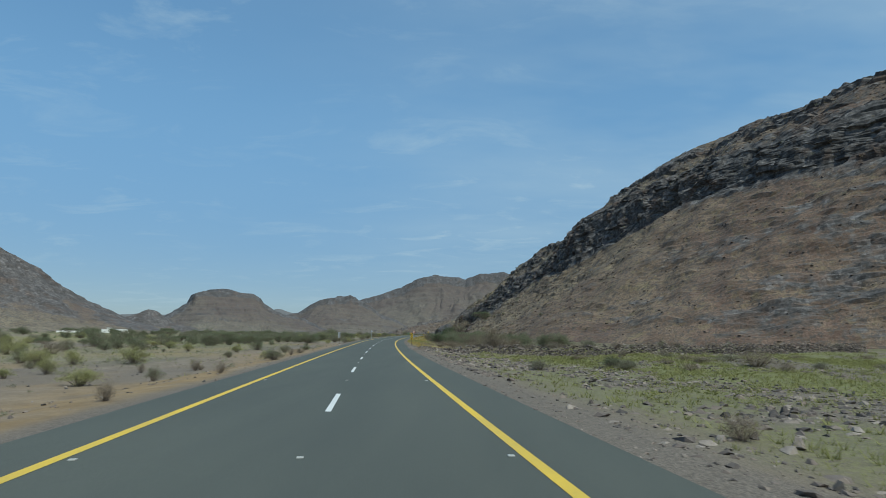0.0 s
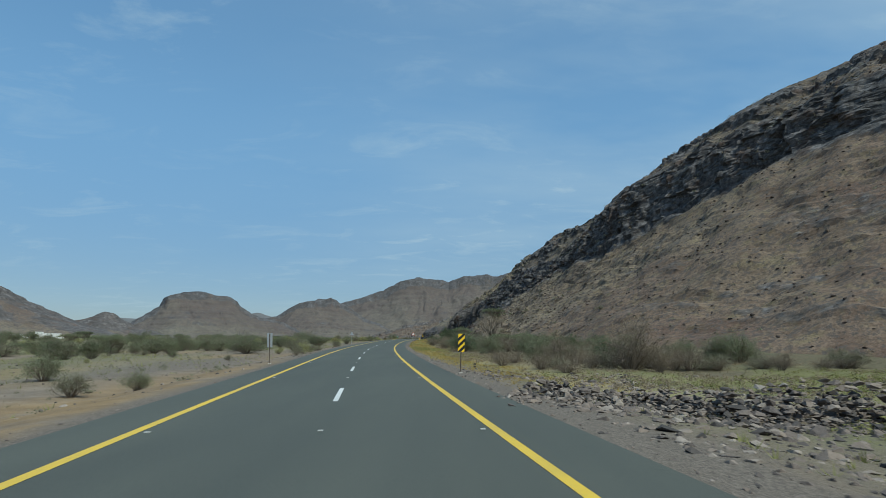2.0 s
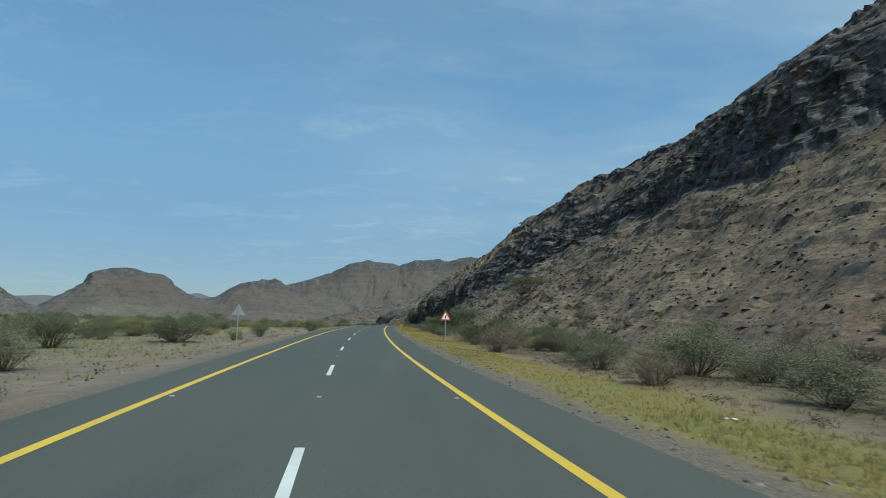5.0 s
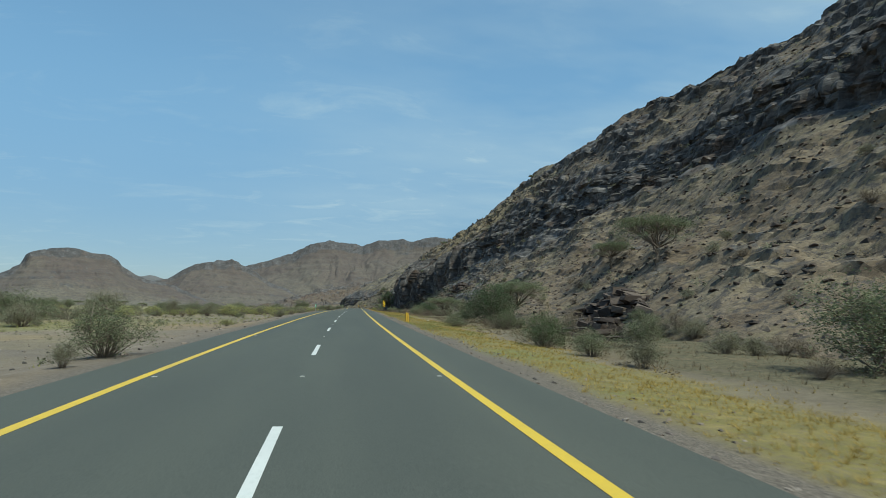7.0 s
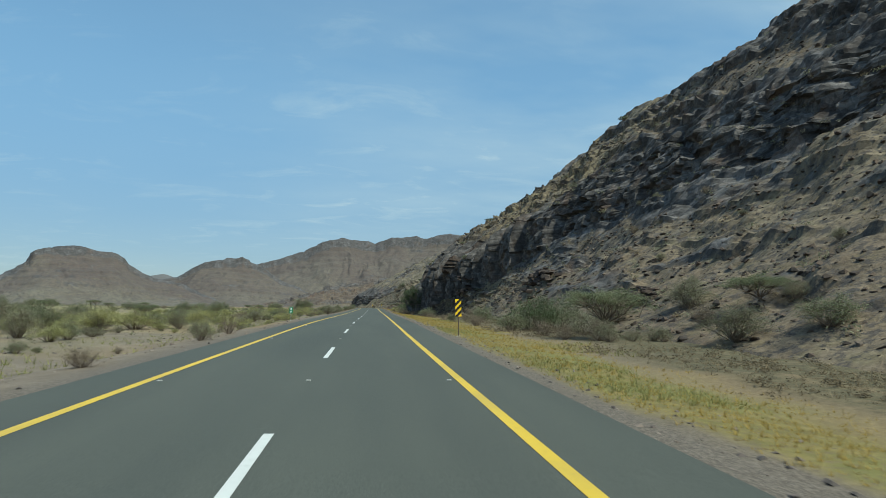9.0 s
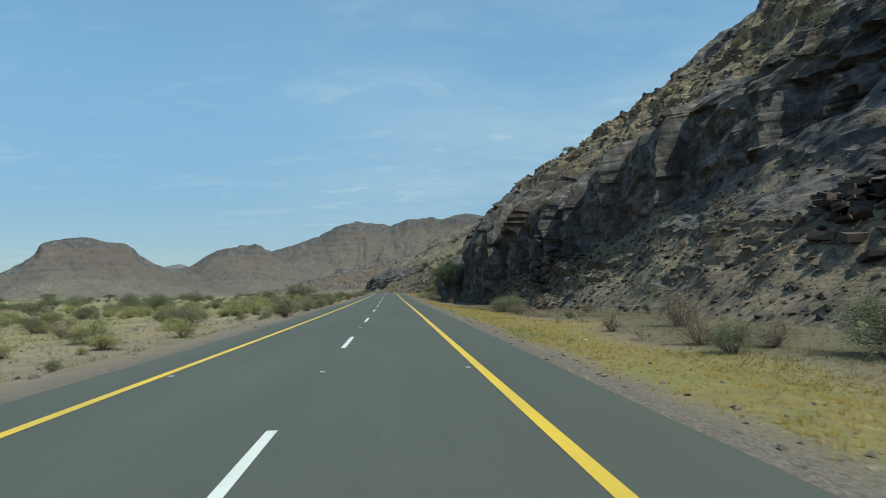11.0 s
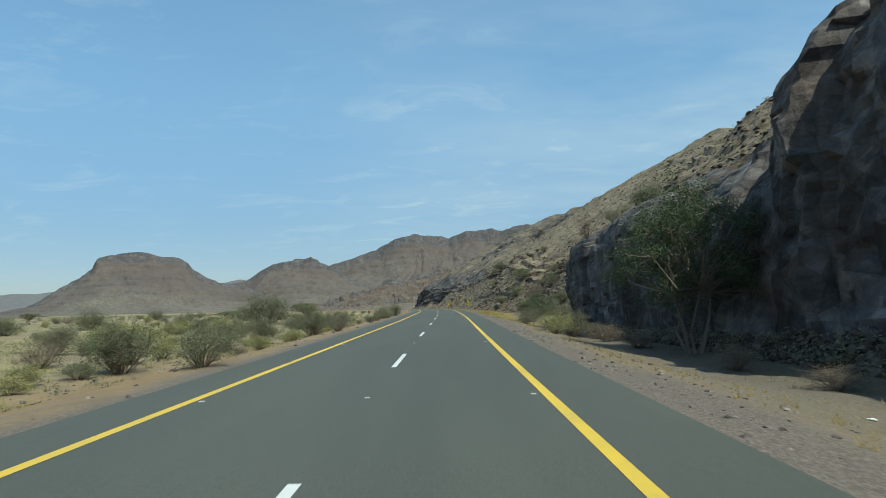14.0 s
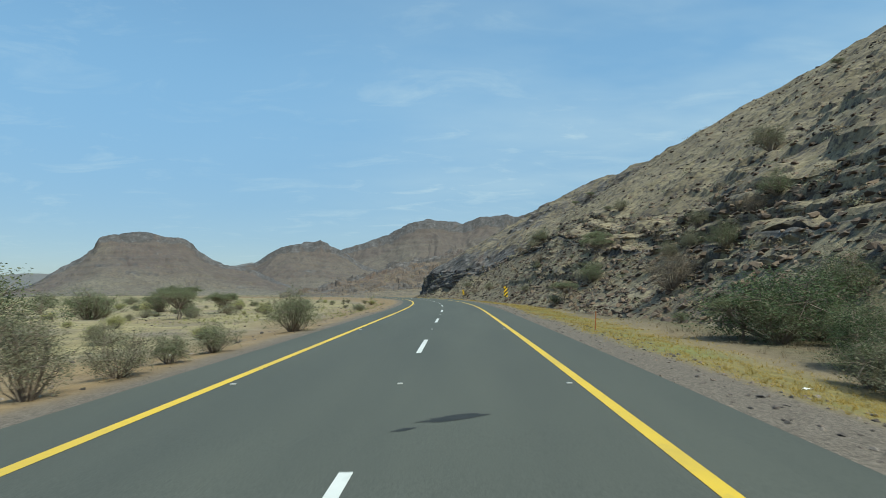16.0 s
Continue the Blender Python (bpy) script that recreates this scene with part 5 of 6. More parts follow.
def scatter_mesh(name, pts, sizes, proto, mat, rng, label, cat, turn=math.pi):
    """Many copies of small prototypes joined into one mesh."""
    vs, fs, o = [], [], 0
    pick = rng.integers(0, len(proto), len(pts))
    ang = rng.uniform(-turn, turn, len(pts))
    for k, (pv, pf) in enumerate(proto):
        sel = np.where(pick == k)[0]
        if not len(sel):
            continue
        c, s = np.cos(ang[sel]), np.sin(ang[sel])
        loc = pv[None] * sizes[sel][:, None, :]
        x = loc[..., 0] * c[:, None] - loc[..., 1] * s[:, None]
        y = loc[..., 0] * s[:, None] + loc[..., 1] * c[:, None]
        v = np.stack([x, y, loc[..., 2]], -1) + pts[sel][:, None, :]
        vs.append(v.reshape(-1, 3))
        fs.append((pf[None] + (np.arange(len(sel)) * len(pv))[:, None, None] + o).reshape(-1, pf.shape[1]))
        o += len(sel) * len(pv)
    me = mesh_from(name, np.concatenate(vs), np.concatenate(fs), [mat])
    return tagged(new(name, me), label, cat, kind="stuff")


def tuft(seed, blades=7):
    rng = np.random.default_rng(seed)
    v, f = [], []
    for k in range(blades):
        a = rng.uniform(0, 6.283); r = rng.uniform(0, 0.28); lean = rng.uniform(0.1, 0.6); t = rng.uniform(0.5, 1.0)
        b = np.array([r * math.cos(a), r * math.sin(a), -0.05]); w = 0.035 * np.array([-math.sin(a), math.cos(a), 0])
        tip = b + np.array([lean * math.cos(a), lean * math.sin(a), t])
        o = len(v)
        v += [b - w, b + w, tip]; f.append([o, o + 1, o + 2])
    return np.array(v), np.array(f)


def hull(pts):
    """The closed skin round a few points: an angular broken stone."""
    bm = bmesh.new()
    for q in pts:
        bm.verts.new(q)
    got = bmesh.ops.convex_hull(bm, input=bm.verts[:])
    bmesh.ops.delete(bm, geom=[g for g in got["geom_interior"] if isinstance(g, bmesh.types.BMVert)], context="VERTS")
    bmesh.ops.triangulate(bm, faces=bm.faces[:])
    bm.verts.index_update()
    v = np.array([q.co[:] for q in bm.verts]); f = np.array([[q.index for q in p.verts] for p in bm.faces])
    bm.free()
    return v, f


def stone(seed):
    rng = np.random.default_rng(seed)
    d = rng.normal(size=(11, 3)); d /= np.linalg.norm(d, axis=1, keepdims=True)
    d *= rng.uniform(0.45, 0.68, (11, 1))
    d[:, 2] = np.maximum(d[:, 2] * 0.75, -0.2)
    return hull(d.tolist())


def block(seed):
    """A squarish block broken from bedded rock, one or two corners gone."""
    rng = np.random.default_rng(seed)
    c = np.array([[x, y, z] for x in (-0.5, 0.5) for y in (-0.5, 0.5) for z in (-0.5, 0.5)]) * rng.uniform(0.78, 1.1, (8, 3))
    c[:, 0] += 0.22 * c[:, 1] * rng.uniform(-1, 1)
    k = rng.integers(0, 8)
    cut = [c[k] * np.array([0.35, 1, 1]), c[k] * np.array([1, 0.4, 1]), c[k] * np.array([1, 1, 0.45])]
    return hull(np.concatenate([np.delete(c, k, 0), cut]).tolist())


TUFTS = [tuft(k) for k in range(7)]
STONES = [stone(k) for k in range(9)]
BLOCKS = [block(500 + k) for k in range(10)]


def strewn(n, y0, y1, u0, u1, seed, keep=None):
    rng = np.random.default_rng(seed)
    y = rng.uniform(y0, y1, n); u = rng.uniform(u0, u1, n)
    x = centre_x(y) + u
    if keep is not None:
        ok = keep(x, y, u) > rng.uniform(0, 1, n)
        x, y = x[ok], y[ok]
    return np.stack([x, y, ground_z(x, y)], 1), rng


def sized(rng, n, lo, hi, flat=(0.6, 1.0)):
    s = lo + (hi - lo) * rng.random(n) ** 2.2
    return np.stack([s, s * rng.uniform(0.65, 1.1, n), s * rng.uniform(*flat, n)], 1)


def band(x, y, u):
    n_b = fbm(x / 5, y / 7, 0, 32, 4)
    return smooth(1.2, 2.6, (u - EDGE_R) / (1 - 0.45 * smooth(110, 140, y) * smooth(470, 450, y)) + 0.7 * n_b) * smooth(8.5, 4.5, u - EDGE_R + 1.5 * n_b) * (1 - 0.8 * smooth(455, 470, y) * smooth(545, 525, y)) * smooth(80, 100, y)


p, r = strewn(130000, 85, 720, EDGE_R + 0.7, EDGE_R + 10, 201, band)
scatter_mesh("verge_grass", p, sized(r, len(p), 0.10, 0.28, (0.4, 0.8)), TUFTS, GRASS_Y, r, "dry yellow grass along the gravel verge", "grass")
p, r = strewn(52000, 120, 390, EDGE_R + 0.9, EDGE_R + 10, 213, lambda x, y, u: smooth(0.05, 0.4, fbm(x / 7, y / 13, 0, 37, 3)) * smooth(10, 6, u - EDGE_R))
scatter_mesh("verge_herbs", p, sized(r, len(p), 0.14, 0.4, (0.4, 0.8)), TUFTS, GRASS_G, r, "low green herbs among the dry verge grass", "grass")
p, r = strewn(75000, -10, 112, EDGE_R + 2.4, EDGE_R + 48, 202, lambda x, y, u: (1 - 0.85 * smooth(84, 92, y)) * (0.2 + 0.8 * smooth(5, 16, u - EDGE_R)) * (0.25 + 0.75 * smooth(-0.2, 0.4, fbm(x / 5, y / 7, 0, 32, 4))))
scatter_mesh("green_grass", p, sized(r, len(p), 0.22, 0.7, (0.3, 0.6)), TUFTS, GRASS_G, r, "low green and yellow herbs between the stones", "grass")
p, r = strewn(60000, 0, 660, -80, -8.5, 203, lambda x, y, u: (0.3 + 0.7 * smooth(120, 190, y)) * smooth(-0.1, 0.45, fbm(x / 40, y / 40, 0, 33, 4)))
scatter_mesh("plain_grass", p, sized(r, len(p), 0.2, 0.6, (0.5, 0.9)), TUFTS, GRASS_G, r, "sparse pale grass on the sandy plain", "grass")
p, r = strewn(60000, 95, 720, EDGE_R + 7, EDGE_R + 26, 204, lambda x, y, u: (0.35 + 0.65 * smooth(-0.2, 0.3, fbm(x / 6, y / 6, 0, 36, 3))) * (1 - 0.7 * smooth(455, 470, y) * smooth(545, 525, y)))
scatter_mesh("dry_grass", p, sized(r, len(p), 0.16, 0.48, (0.5, 0.9)), TUFTS, LEAF_DRY, r, "dry brown grass at the foot of the slope", "grass")

p, r = strewn(12000, -5, 640, EDGE_R + 0.05, EDGE_R + 3.0, 205, lambda x, y, u: 1 - 0.85 * smooth(110, 140, y) * smooth(470, 450, y) * smooth(1.2, 2.0, u - EDGE_R))
scatter_mesh("shoulder_gravel", p, sized(r, len(p), 0.03, 0.16), STONES, STONE, r, "loose grey gravel on the road shoulder", "gravel")
p, r = strewn(42000, -5, 105, EDGE_R + 1.2, EDGE_R + 48, 206, lambda x, y, u: smooth(48, 6, u - EDGE_R) * smooth(0.7, -0.4, fbm(x / 5, y / 7, 0, 32, 4)))
scatter_mesh("field_stones", p, sized(r, len(p), 0.07, 0.5, (0.35, 0.8)), STONES, STONE, r, "scattered angular grey-brown stones on the flat", "stones")
p, r = strewn(16000, 0, 640, -50, EDGE_L - 0.2, 207)
scatter_mesh("plain_stones", p, sized(r, len(p), 0.04, 0.28), STONES, STONE, r, "small stones strewn over the sandy plain", "stones")

# rocks and scrub on the hillside
_r = np.random.default_rng(208)
_rows = _r.integers(30, HP.shape[0] - 40, 64000); _cols = _r.integers(6, 160, 64000)
_p = HP[_rows, _cols]
_ok = (_p[:, 1] > 110) & (_p[:, 1] < 800) & (HROCK[_rows, _cols] < 0.62) & ((_p[:, 1] < 530) | (_r.random(64000) < 0.5))
_p = _p[_ok]
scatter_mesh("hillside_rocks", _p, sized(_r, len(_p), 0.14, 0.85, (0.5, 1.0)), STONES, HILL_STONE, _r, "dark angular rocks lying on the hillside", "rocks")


_rows = _r.integers(0, HP.shape[0], 30000); _cols = _r.integers(6, 166, 30000)
_p = HP[_rows, _cols]; _p = _p[(_p[:, 1] > 538) & (_p[:, 1] < 730)]
scatter_mesh("far_slope_rocks", _p, sized(_r, len(_p), 0.2, 1.0, (0.5, 1.0)), STONES, SLOPE_STONE, _r, "dark angular rocks strewn over the dry slope", "rocks")


def scrub(seed):
    rng = np.random.default_rng(seed)
    c = rng.normal(size=(46, 3)) * np.array([0.24, 0.24, 0.17]) + np.array([0, 0, 0.25])
    return quads_at(c, 0.075, rng)


SCRUBS = [scrub(k) for k in range(6)]
_rows = _r.integers(30, HP.shape[0] - 40, 8000); _cols = _r.integers(6, 160, 8000)
_p = HP[_rows, _cols]; _p = _p[(_p[:, 1] > 110) & (_p[:, 1] < 800) & ((HROCK[_rows, _cols] < 0.6) | (_p[:, 1] < 425) | (_p[:, 1] > 545))]
scatter_mesh("hillside_scrub", _p[::2], sized(_r, len(_p[::2]), 0.4, 1.7, (0.5, 0.9)), SCRUBS, LEAF_DRY, _r, "dry brown scrub dotted over the hillside", "scrub")
scatter_mesh("hillside_green_scrub", _p[1::2], sized(_r, len(_p[1::2]), 0.4, 1.6, (0.5, 0.9)), SCRUBS, LEAF_GREY, _r, "grey-green scrub dotted over the hillside", "scrub")
p, r = strewn(9000, -8, 110, EDGE_R + 4, EDGE_R + 60, 221, lambda x, y, u: smooth(0.0, 0.5, fbm(x / 9, y / 9, 0, 39, 4)) * (0.35 + 0.65 * smooth(4, 14, u - EDGE_R)))
scatter_mesh("herb_mounds", p, sized(r, len(p), 0.35, 1.1, (0.35, 0.7)), SCRUBS, GRASS_G, r, "soft yellow-green herb mounds between the stones", "herbs")
p, r = strewn(2300, 58, 81, EDGE_R + 7, EDGE_R + 46, 222, lambda x, y, u: smooth(58, 68, y) * smooth(-0.3, 0.3, fbm(x / 6, y / 4, 0, 40, 4)))
scatter_mesh("lush_herbs", p, sized(r, len(p), 0.4, 1.2, (0.35, 0.65)), SCRUBS, GRASS_G, r, "lush yellow-green herbs before the stone bank", "herbs")
p, r = strewn(5200, 84, 150, EDGE_R + 3.5, EDGE_R + 34, 223, lambda x, y, u: smooth(-0.4, 0.3, fbm(x / 7, y / 7, 0, 42, 3)))
scatter_mesh("straw_mounds", p, sized(r, len(p), 0.3, 0.9, (0.35, 0.7)), SCRUBS, LEAF_DRY, r, "low straw-coloured dry herbs beside the road", "herbs")
p, r = strewn(5200, 150, 462, EDGE_R + 6, EDGE_R + 15, 224, lambda x, y, u: smooth(-0.35, 0.25, fbm(x / 5, y / 9, 0, 43, 3)))
scatter_mesh("verge_brush", p, sized(r, len(p), 0.3, 0.95, (0.4, 0.8)), SCRUBS, LEAF_DRY, r, "low dry brush between the verge and the scree", "brush")
p, r = strewn(5000, 0, 660, -75, -8, 214, lambda x, y, u: 0.25 + 0.75 * smooth(-0.1, 0.35, fbm(x / 22, y / 22, 0, 38, 3)))
scatter_mesh("low_plain_scrub", p, sized(r, len(p), 0.3, 0.95, (0.5, 0.9)), SCRUBS, LEAF_GREY, r, "low grey-green scrub on the sandy plain", "scrub")
p, r = strewn(5200, 100, 1100, -420, -30, 209, lambda x, y, u: 0.25 + 0.75 * smooth(-0.1, 0.3, fbm(x / 60, y / 60, 0, 35, 3)))
scatter_mesh("far_scrub", p, sized(r, len(p), 0.8, 3.0, (0.6, 1.0)), SCRUBS, LEAF_GREEN, r, "distant grey-green scrub on the plain", "scrub")
p, r = strewn(1500, 640, 1500, -260, 160, 210)
scatter_mesh("valley_scrub", p, sized(r, len(p), 0.8, 2.6, (0.6, 1.0)), SCRUBS, LEAF_GREY, r, "distant scrub in the valley floor", "scrub")

# ---- roadside things ----
def box(sx, sy, sz, bevel=0.0, z0=0.0):
    bm = bmesh.new()
    bmesh.ops.create_cube(bm, size=1.0)
    for v in bm.verts:
        v.co = Vector((v.co.x * sx, v.co.y * sy, (v.co.z + 0.5) * sz + z0))
    if bevel:
        bmesh.ops.bevel(bm, geom=bm.edges[:], offset=bevel, segments=2, affect="EDGES", profile=0.6)
    return bm


def tube(r, z0, z1, n=10):
    bm = bmesh.new()
    bmesh.ops.create_cone(bm, cap_ends=True, segments=n, radius1=r, radius2=r, depth=z1 - z0)
    for v in bm.verts:
        v.co.z += (z0 + z1) / 2
    return bm


def clip(poly, a, b, c):
    """The part of a polygon where a*x + b*z <= c."""
    out = []
    for k, p in enumerate(poly):
        q = poly[(k + 1) % len(poly)]
        fp, fq = a * p[0] + b * p[1] - c, a * q[0] + b * q[1] - c
        if fp <= 0:
            out.append(p)
        if fp * fq < 0:
            t = fp / (fp - fq)
            out.append((p[0] + t * (q[0] - p[0]), p[1] + t * (q[1] - p[1])))
    return out


def slab(poly, y0, y1):
    bm = bmesh.new()
    f = bm.faces.new([bm.verts.new((x, y0, z)) for x, z in poly])
    g = bmesh.ops.extrude_face_region(bm, geom=[f])
    for v in g["geom"]:
        if isinstance(v, bmesh.types.BMVert):
            v.co.y = y1
    bmesh.ops.recalc_face_normals(bm, faces=bm.faces[:])
    return bm


def chevron_sign(label):
    """Narrow hazard board with slanting stripes on a steel post; it faces -y."""
    ob = new("hazard_sign")
    part("post", bm_mesh("post", tube(0.03, -0.3, 2.12), POST_BROWN), ob, "thin brown rusted post")
    w, z0, z1 = 0.18, 1.16, 2.16
    plate = [(-w, z0), (w, z0), (w, z1), (-w, z1)]
    board = part("board", bm_mesh("board", slab(plate, -0.040, -0.034), SIGN_BACK), ob, "aluminium sign board")
    part("sign_face", bm_mesh("sign_face", slab(plate, -0.0445, -0.0405), SIGN_YELLOW), board, "yellow reflective face")
    for k in range(3):
        c0 = 1.19 + 0.355 * k
        st = clip(clip(plate, -1.0, 1.0, c0 + 0.19), 1.0, -1.0, -c0)
        if len(st) > 2:
            part("stripe", bm_mesh("stripe", slab(st, -0.049, -0.0445), SIGN_BLACK), board, "black slanting stripe")
    for z in (1.36, 1.92):
        part("bracket", bm_mesh("bracket", box(0.12, 0.012, 0.04, 0.003, z), STEEL), ob, "", pose(0, -0.028, 0))
    part("footing", bm_mesh("footing", box(0.22, 0.2, 0.16, 0.03, -0.1), CONCRETE), ob, "pale concrete footing")
    return tagged(ob, label, "road sign", "hazard signs on the bend")


def place(ob, x, y, turn=0.0, lean=(0, 0), sink=0.0):
    ob.matrix_basis = pose(x, y, surface_z(x, y) - sink, lean[0], lean[1], turn)
    return ob


CH = chevron_sign("yellow and black striped hazard sign on a post")
place(CH, 17.6, 99.2, 6, (0, 1.5))
for x, y, turn, lab in ((6.55, 330.0, 2, ""), (6.9, 591.0, 12, ""), (3.2, 660, 16, "")):
    place(copy_thing(CH, Matrix.Identity(4)), x, y, turn, (0, -1.5))
back = tagged(copy_thing(CH, Matrix.Identity(4)), "hazard sign seen from its grey aluminium back")
place(back, 4.35, 108.5, 188, (0, 2))


def warning_sign():
    ob = new("warning_sign")
    part("post", bm_mesh("post", tube(0.032, -0.3, 2.6), STEEL), ob)
    tri = [(-0.42, 2.0), (0.42, 2.0), (0.0, 2.72)]
    inner = [(-0.29, 2.075), (0.29, 2.075), (0.0, 2.57)]
    board = part("board", bm_mesh("board", slab(tri, -0.042, -0.036), SIGN_BACK), ob)
    part("rim", bm_mesh("rim", slab(tri, -0.0465, -0.0425), SIGN_RED), board, "red rim")
    part("sign_face", bm_mesh("sign_face", slab(inner, -0.051, -0.047), SIGN_WHITE), board, "white centre")
    bend = [(-0.03, 2.13), (0.03, 2.13), (0.03, 2.27), (0.10, 2.34), (0.05, 2.38), (-0.03, 2.30)]
    part("symbol", bm_mesh("symbol", slab(bend, -0.055, -0.0515), SIGN_BLACK), board, "black bend symbol")
    return tagged(ob, "triangular warning sign with red rim on a post", "road sign", "warning signs")


WS = warning_sign()
place(WS, 9.2, 205.0, 4)
ws2 = tagged(copy_thing(WS, Matrix.Identity(4)), "triangular warning sign seen from its grey back")
place(ws2, -3.9, 200.0, 186)


def marker_post(h, w, mat, label, name, bands=()):
    ob = new(name)
    part("shaft", bm_mesh("shaft", box(w, w * 0.8, h + 0.2, w * 0.12, -0.2), mat), ob)
    for z, m in bands:
        part("band", bm_mesh("band", box(w + 0.008, w * 0.8 + 0.008, h * 0.17, 0.003, z), m), ob, "dark painted band")
    return tagged(ob, label, "marker post", "")


YP = marker_post(0.88, 0.15, POST_YELLOW, "weathered yellow wooden guide post on the verge", "guide_post")
YP["group"] = "yellow guide posts"
place(YP, 6.9, 288.5, 20, (2, -1))
place(copy_thing(YP, Matrix.Identity(4)), 6.9, 286.1, 12, (-1, -4))
km = marker_post(0.5, 0.13, make_plain("dull_tan_paint", (0.34, 0.25, 0.12), 0.8, 0, 0.5), "short black and yellow banded marker stone", "marker_stone", ((0.06, SIGN_BLACK), (0.24, SIGN_BLACK)))
place(km, 18.7, 106.2, 15)
rm = marker_post(0.95, 0.05, POST_RUST, "thin rusty red stake at the verge", "marker_stake")
place(rm, 9.0, 561.0, 0, (0, 3))

ks = new("distance_sign")
part("post", bm_mesh("post", tube(0.025, -0.2, 1.1), STEEL), ks)
kb = part("board", bm_mesh("board", slab([(-0.16, 0.75), (0.16, 0.75), (0.16, 1.35), (-0.16, 1.35)], -0.036, -0.03), SIGN_GREEN), ks, "green board")
for z in (0.85, 1.05, 1.2):
    part("bar", bm_mesh("bar", slab([(-0.06, z), (0.06, z), (0.06, z + 0.09), (-0.06, z + 0.09)], -0.041, -0.0365), SIGN_WHITE), kb, "unreadable white figure")
tagged(ks, "small green distance marker sign on a post", "road sign")
place(ks, -6.3, 357.5, -4)

# dark smears on the lanes
def tar_patch(x, y, w, d, seed):
    n = 22
    a = np.linspace(0, 2 * math.pi, n, endpoint=False)
    r = 1 + 0.35 * vnoise(2.2 * np.cos(a) + seed, 2.2 * np.sin(a), 0, seed)
    px, py = x + 0.5 * w * r * np.cos(a), y + 0.5 * d * r * np.sin(a) + 0.25 * w * r * np.cos(a)
    bm = bmesh.new()
    bm.faces.new([bm.verts.new((float(q), float(t), float(road_z(t)) + 0.0045)) for q, t in zip(px, py)])
    return part("tar_patch", bm_mesh("tar_patch", bm, SMEAR), road, "dark smear on the asphalt")


for args in ((2.2, 539.4, 0.95, 0.38, 3), (1.55, 538.7, 0.3, 0.16, 5)):
    tar_patch(*args)

# raised road studs between the dashes
_st = bm_mesh("road_stud", box(0.11, 0.09, 0.022, 0.008), make_plain("stud_white", (0.42, 0.41, 0.38), 0.5))
for k in range(-2, 40):
    s = DASH_FIRST + k * DASH_PITCH + (DASH_PITCH - DASH_LEN) / 2
    for u in (0.0, -LANE + 0.28, LANE - 0.28):
        x, y, z = road_at(s, u, 0.0)
        part("road_stud", _st, road, "", pose(float(x), float(y), float(z), 0, 0, math.degrees(float(np.interp(s, RS, RT)))))

# ---- white compound far out on the plain ----
def compound():
    ob = new("farm_compound")
    bx = lambda nm, sx, sy, sz, x, y, mat, par=ob, lab="": part(nm, bm_mesh(nm, box(sx, sy, sz, 0.05), mat), par, lab, pose(x, y, 0))
    bx("boundary_wall", 44, 0.4, 2.0, 0, -6, WHITEWASH, ob, "long whitewashed boundary wall")
    bx("gate_pier", 0.8, 0.8, 2.8, -4, -6.2, CONCRETE)
    for nm, sx, sz, x in (("main_house", 16, 3.3, 12), ("low_house", 20, 2.6, -9), ("stair_tower", 3.4, 4.2, 9)):
        h = bx(nm, sx, 9, sz, x, 2, WHITEWASH)
        bx("parapet", sx + 0.3, 9.3, 0.35, 0, 0, WHITEWASH, h).location.z = sz
        for q in range(int(sx // 3.4)):
            wq = bx("window", 1.1, 0.12, 1.2, -sx / 2 + 2 + q * 3.3, -4.52, DARK_HOLE, h, "dark window opening")
            wq.location.z = 1.2
    return tagged(ob, "low white flat-roofed farm buildings behind a wall", "building")


fc = compound()
fc.matrix_basis = pose(-228, 420, surface_z(-228, 420) - 0.2, 0, 0, 28)

# ---- rubble bank at the foot of the hill ----
RUB = [(20.2, 88.0), (22.5, 86), (26, 83.5), (31.5, 82.2), (40, 82), (52, 83), (66, 86), (84, 94)]
_rl = np.cumsum([0] + [math.dist(a, b) for a, b in zip(RUB, RUB[1:])])
_rg = np.random.default_rng(77)


def bank_points(n):
    q = _rg.uniform(0, _rl[-1], n); o = _rg.normal(0, 1.5, n)
    x = np.interp(q, _rl, [p[0] for p in RUB]) + o * 0.7; y = np.interp(q, _rl, [p[1] for p in RUB]) + o * 0.9
    return np.stack([x, y, ground_z(x, y) + (0.45 + 0.95 * smooth(22, 29, x)) * np.exp(-(o / 1.2) ** 2) * _rg.uniform(0.1, 1.0, n)], 1)


bank = new("rubble_bank")
tagged(bank, "long bank of piled angular grey field stones", "stone bank")
bank.matrix_basis = pose(30, 82.5, surface_z(30, 82.5))
_inv = bank.matrix_basis.inverted()
_stone_me = [mesh_from("stone", v, f, [STONE]) for v, f in STONES]
for k, p in enumerate(bank_points(280)):
    s = _rg.uniform(0.24, 0.62) * (0.7 if p[0] < 25 else 1.0)
    part("stone", _stone_me[k % len(_stone_me)], bank, "", _inv @ Matrix.LocRotScale(Vector(p.tolist()), Euler(_rg.uniform(-0.6, 0.6, 3).tolist()), (s, s * 0.8, s * 0.6)))
_bp = bank_points(10000)
scatter_mesh("bank_rubble", _bp, sized(_rg, len(_bp), 0.14, 0.42, (0.5, 0.9)), STONES, STONE, _rg, "small rubble filling the stone bank", "stones")


# ---- rock outcrops near the road ----
OUT_ME = [mesh_from("rock_block", v, f, [CLIFF_STONE]) for v, f in BLOCKS + STONES[:5]]


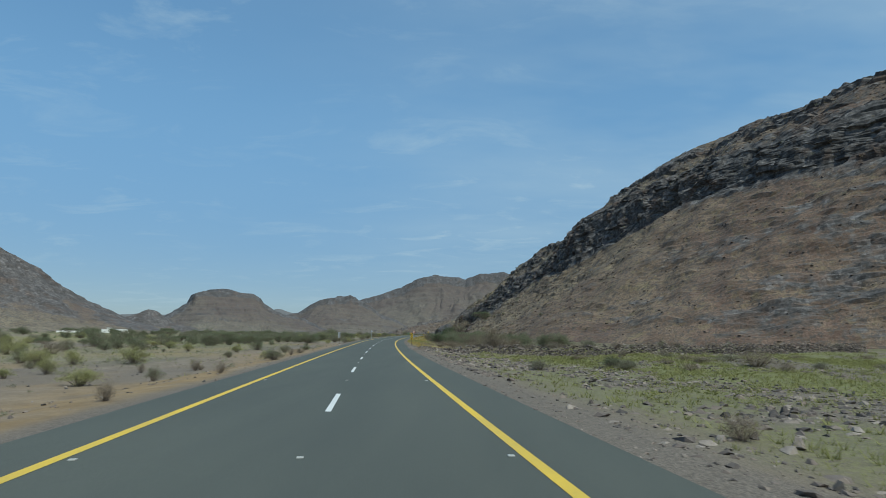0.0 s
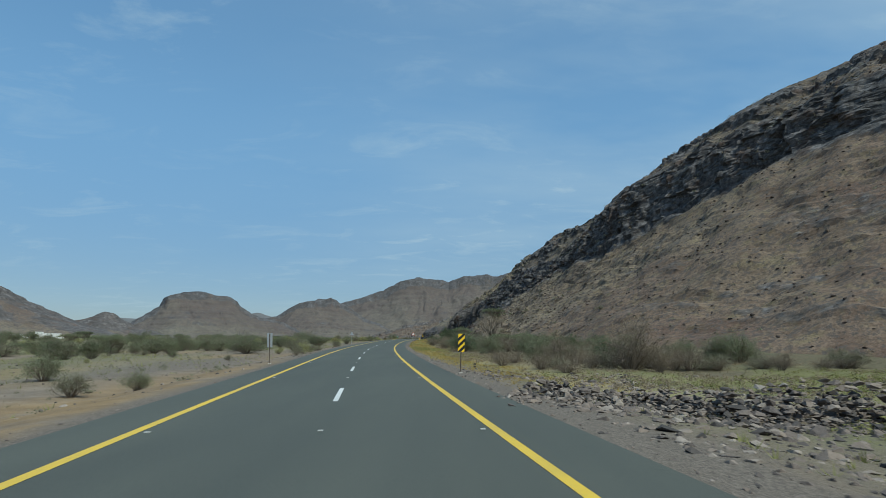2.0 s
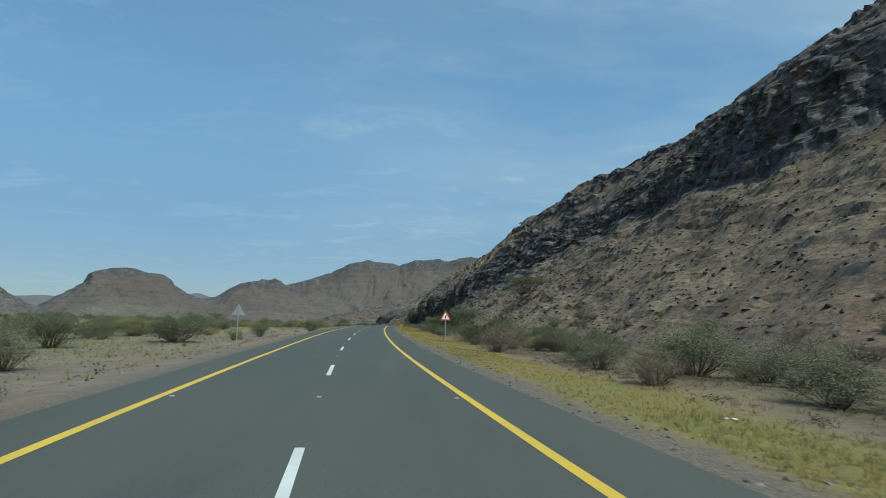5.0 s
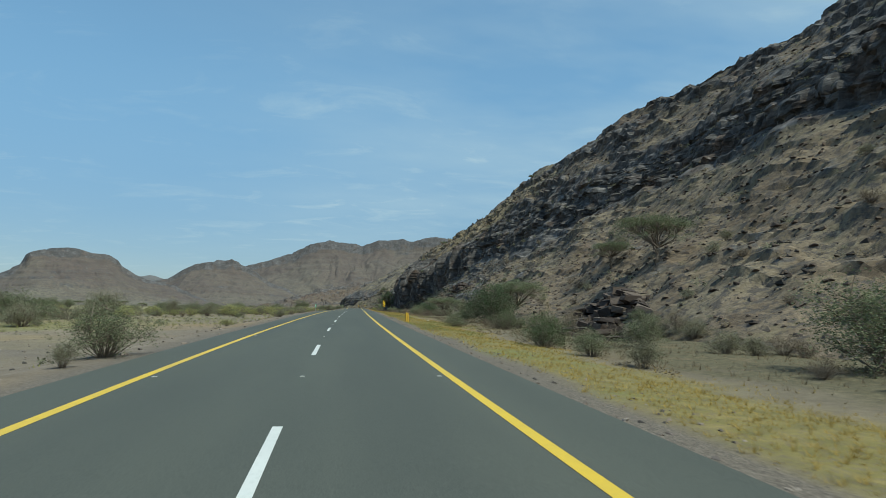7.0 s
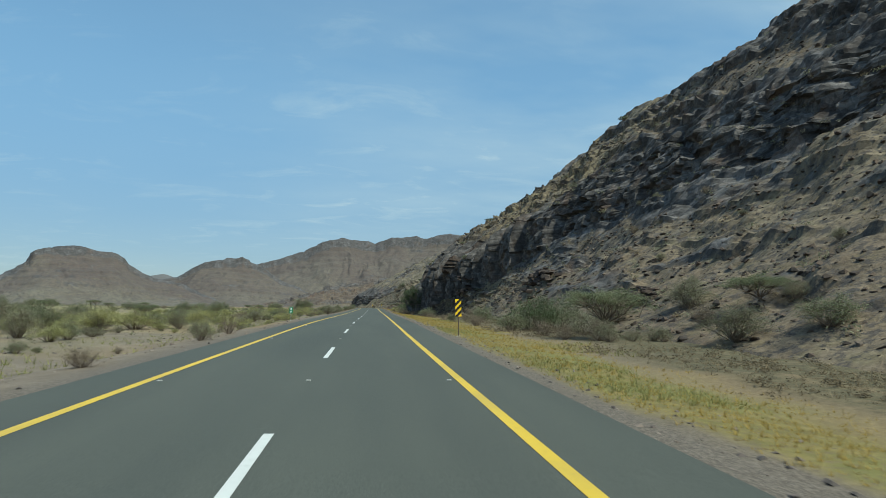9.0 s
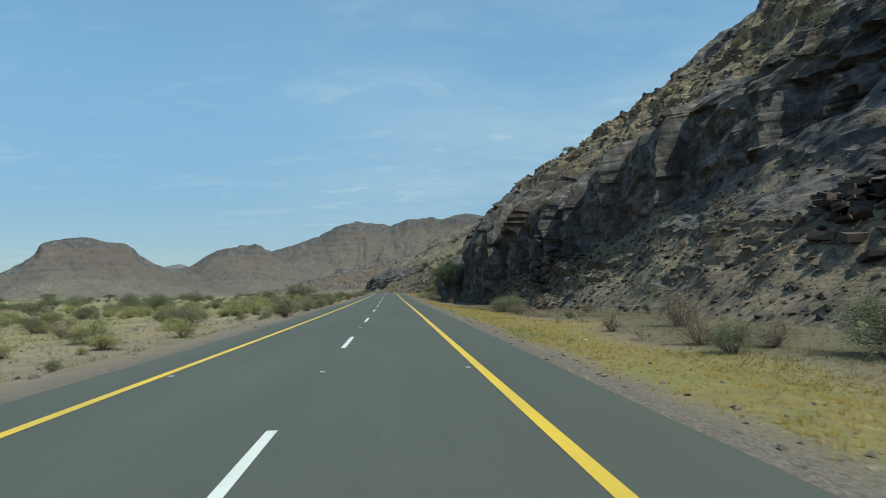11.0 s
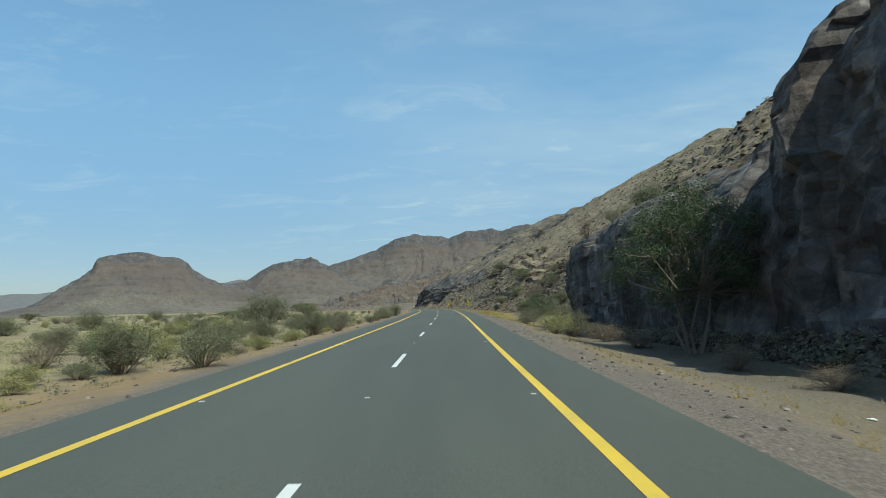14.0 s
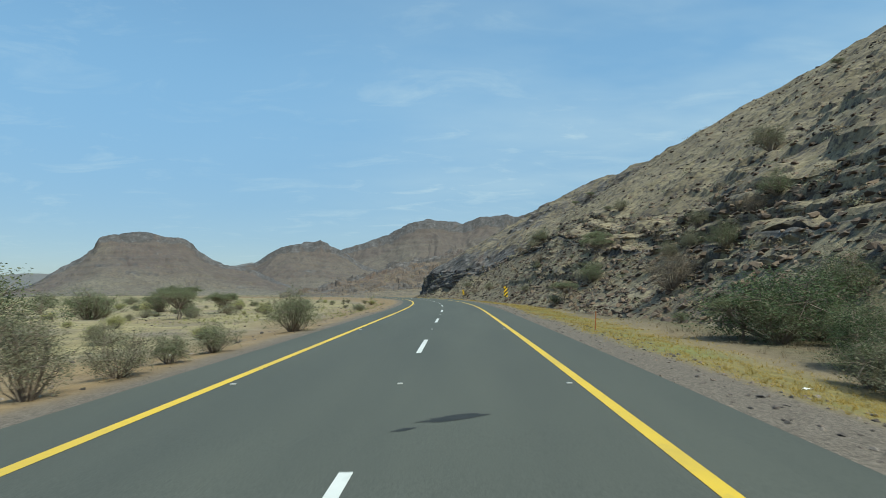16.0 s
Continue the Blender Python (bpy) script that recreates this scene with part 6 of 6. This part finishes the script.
def outcrop(x, y, rx, ry, rz, seed, turn=0):
    """A heap of broken ledges, each block a mesh of its own."""
    ob = new("rock_outcrop")
    ob.matrix_basis = pose(x, y, surface_z(x, y) - 0.2 * rz, 0, 0, turn)
    rng = np.random.default_rng(seed)
    for k in range(110):
        q = rng.normal(0, 0.40, 2)
        lx, ly = q[0] * rx, q[1] * ry
        c, sn = math.cos(radians(turn)), math.sin(radians(turn))
        lz = surface_z(x + lx * c - ly * sn, y + lx * sn + ly * c) - ob.matrix_basis.translation.z
        lz = min(lz, 0.35 * rz) + rz * rng.uniform(0.0, 0.62) * math.exp(-2.2 * float(q @ q))
        sz = (rng.uniform(0.4, 1.5) * min(rx * 0.3, 1.1), rng.uniform(0.4, 1.6) * min(ry * 0.2, 1.4), rng.uniform(0.08, 0.22) * min(rz, 3.2))
        part("rock_block", OUT_ME[k % len(OUT_ME)], ob, "", Matrix.LocRotScale((lx, ly, lz), Euler((rng.normal(0, 0.16), 0.12 + rng.normal(0, 0.16), rng.normal(0, 0.7))), sz))
    return tagged(ob, "dark jagged rock outcrop at the foot of the slope", "rock", "rock outcrops")


for args in ((20.5, 272, 2.6, 5.5, 2.4, 300, 10), (27, 285, 4, 8, 3.2, 320, -5), (25, 450, 3.6, 8, 2.2, 380, 12), (21.5, 437, 2.2, 5.5, 1.4, 400, 0), (30, 395, 3.5, 6, 2.6, 420, 6), (26, 350, 2.8, 4.5, 2.0, 440, 0)):
    outcrop(*args)
BS = STONES[3]
for x, y, s in ((32.9, 15.0, 0.42), (32.4, 15.8, 0.3), (29.9, 21.0, 0.22), (36.2, 22.0, 0.4)):
    ob = tagged(new("boulder", mesh_from("boulder", BS[0], BS[1], [STONE])), "angular grey boulder standing on the stony verge", "boulder", "boulders")
    ob.matrix_basis = Matrix.LocRotScale((x, y, surface_z(x, y) + 0.1 * s), Euler((0.3, 0.4, x)), (s, s * 0.8, s * 1.1))

# bits of litter on the verge
def litter():
    bm = bmesh.new()
    bmesh.ops.create_grid(bm, x_segments=5, y_segments=4, size=0.5)
    for v in bm.verts:
        v.co.z = 0.25 * noise.noise(v.co * 3.1) + 0.12
        v.co.x *= 1.2 + 0.4 * noise.noise(v.co * 2)
    bmesh.ops.solidify(bm, geom=bm.faces[:], thickness=0.03)
    return bm_mesh("litter", bm, LITTER)


_lit = litter()
for k, (x, y) in enumerate(((18.4, 129.3), (13.4, 160), (13.8, 176), (9.3, 232), (9.8, 229), (10.4, 300), (9.6, 386), (10.6, 448), (9.4, 470), (12.2, 478), (10.4, 545), (57.9, 55.4), (-9.2, 470.5), (-8.3, 553))):
    ob = tagged(new("litter_scrap", _lit), "crumpled white plastic scrap on the verge", "litter", "litter scraps")
    ob.matrix_basis = Matrix.LocRotScale((x, y, surface_z(x, y) + 0.02), Euler((0, 0, k * 1.3)), (0.15 + 0.05 * (k % 3), 0.13, 0.15))
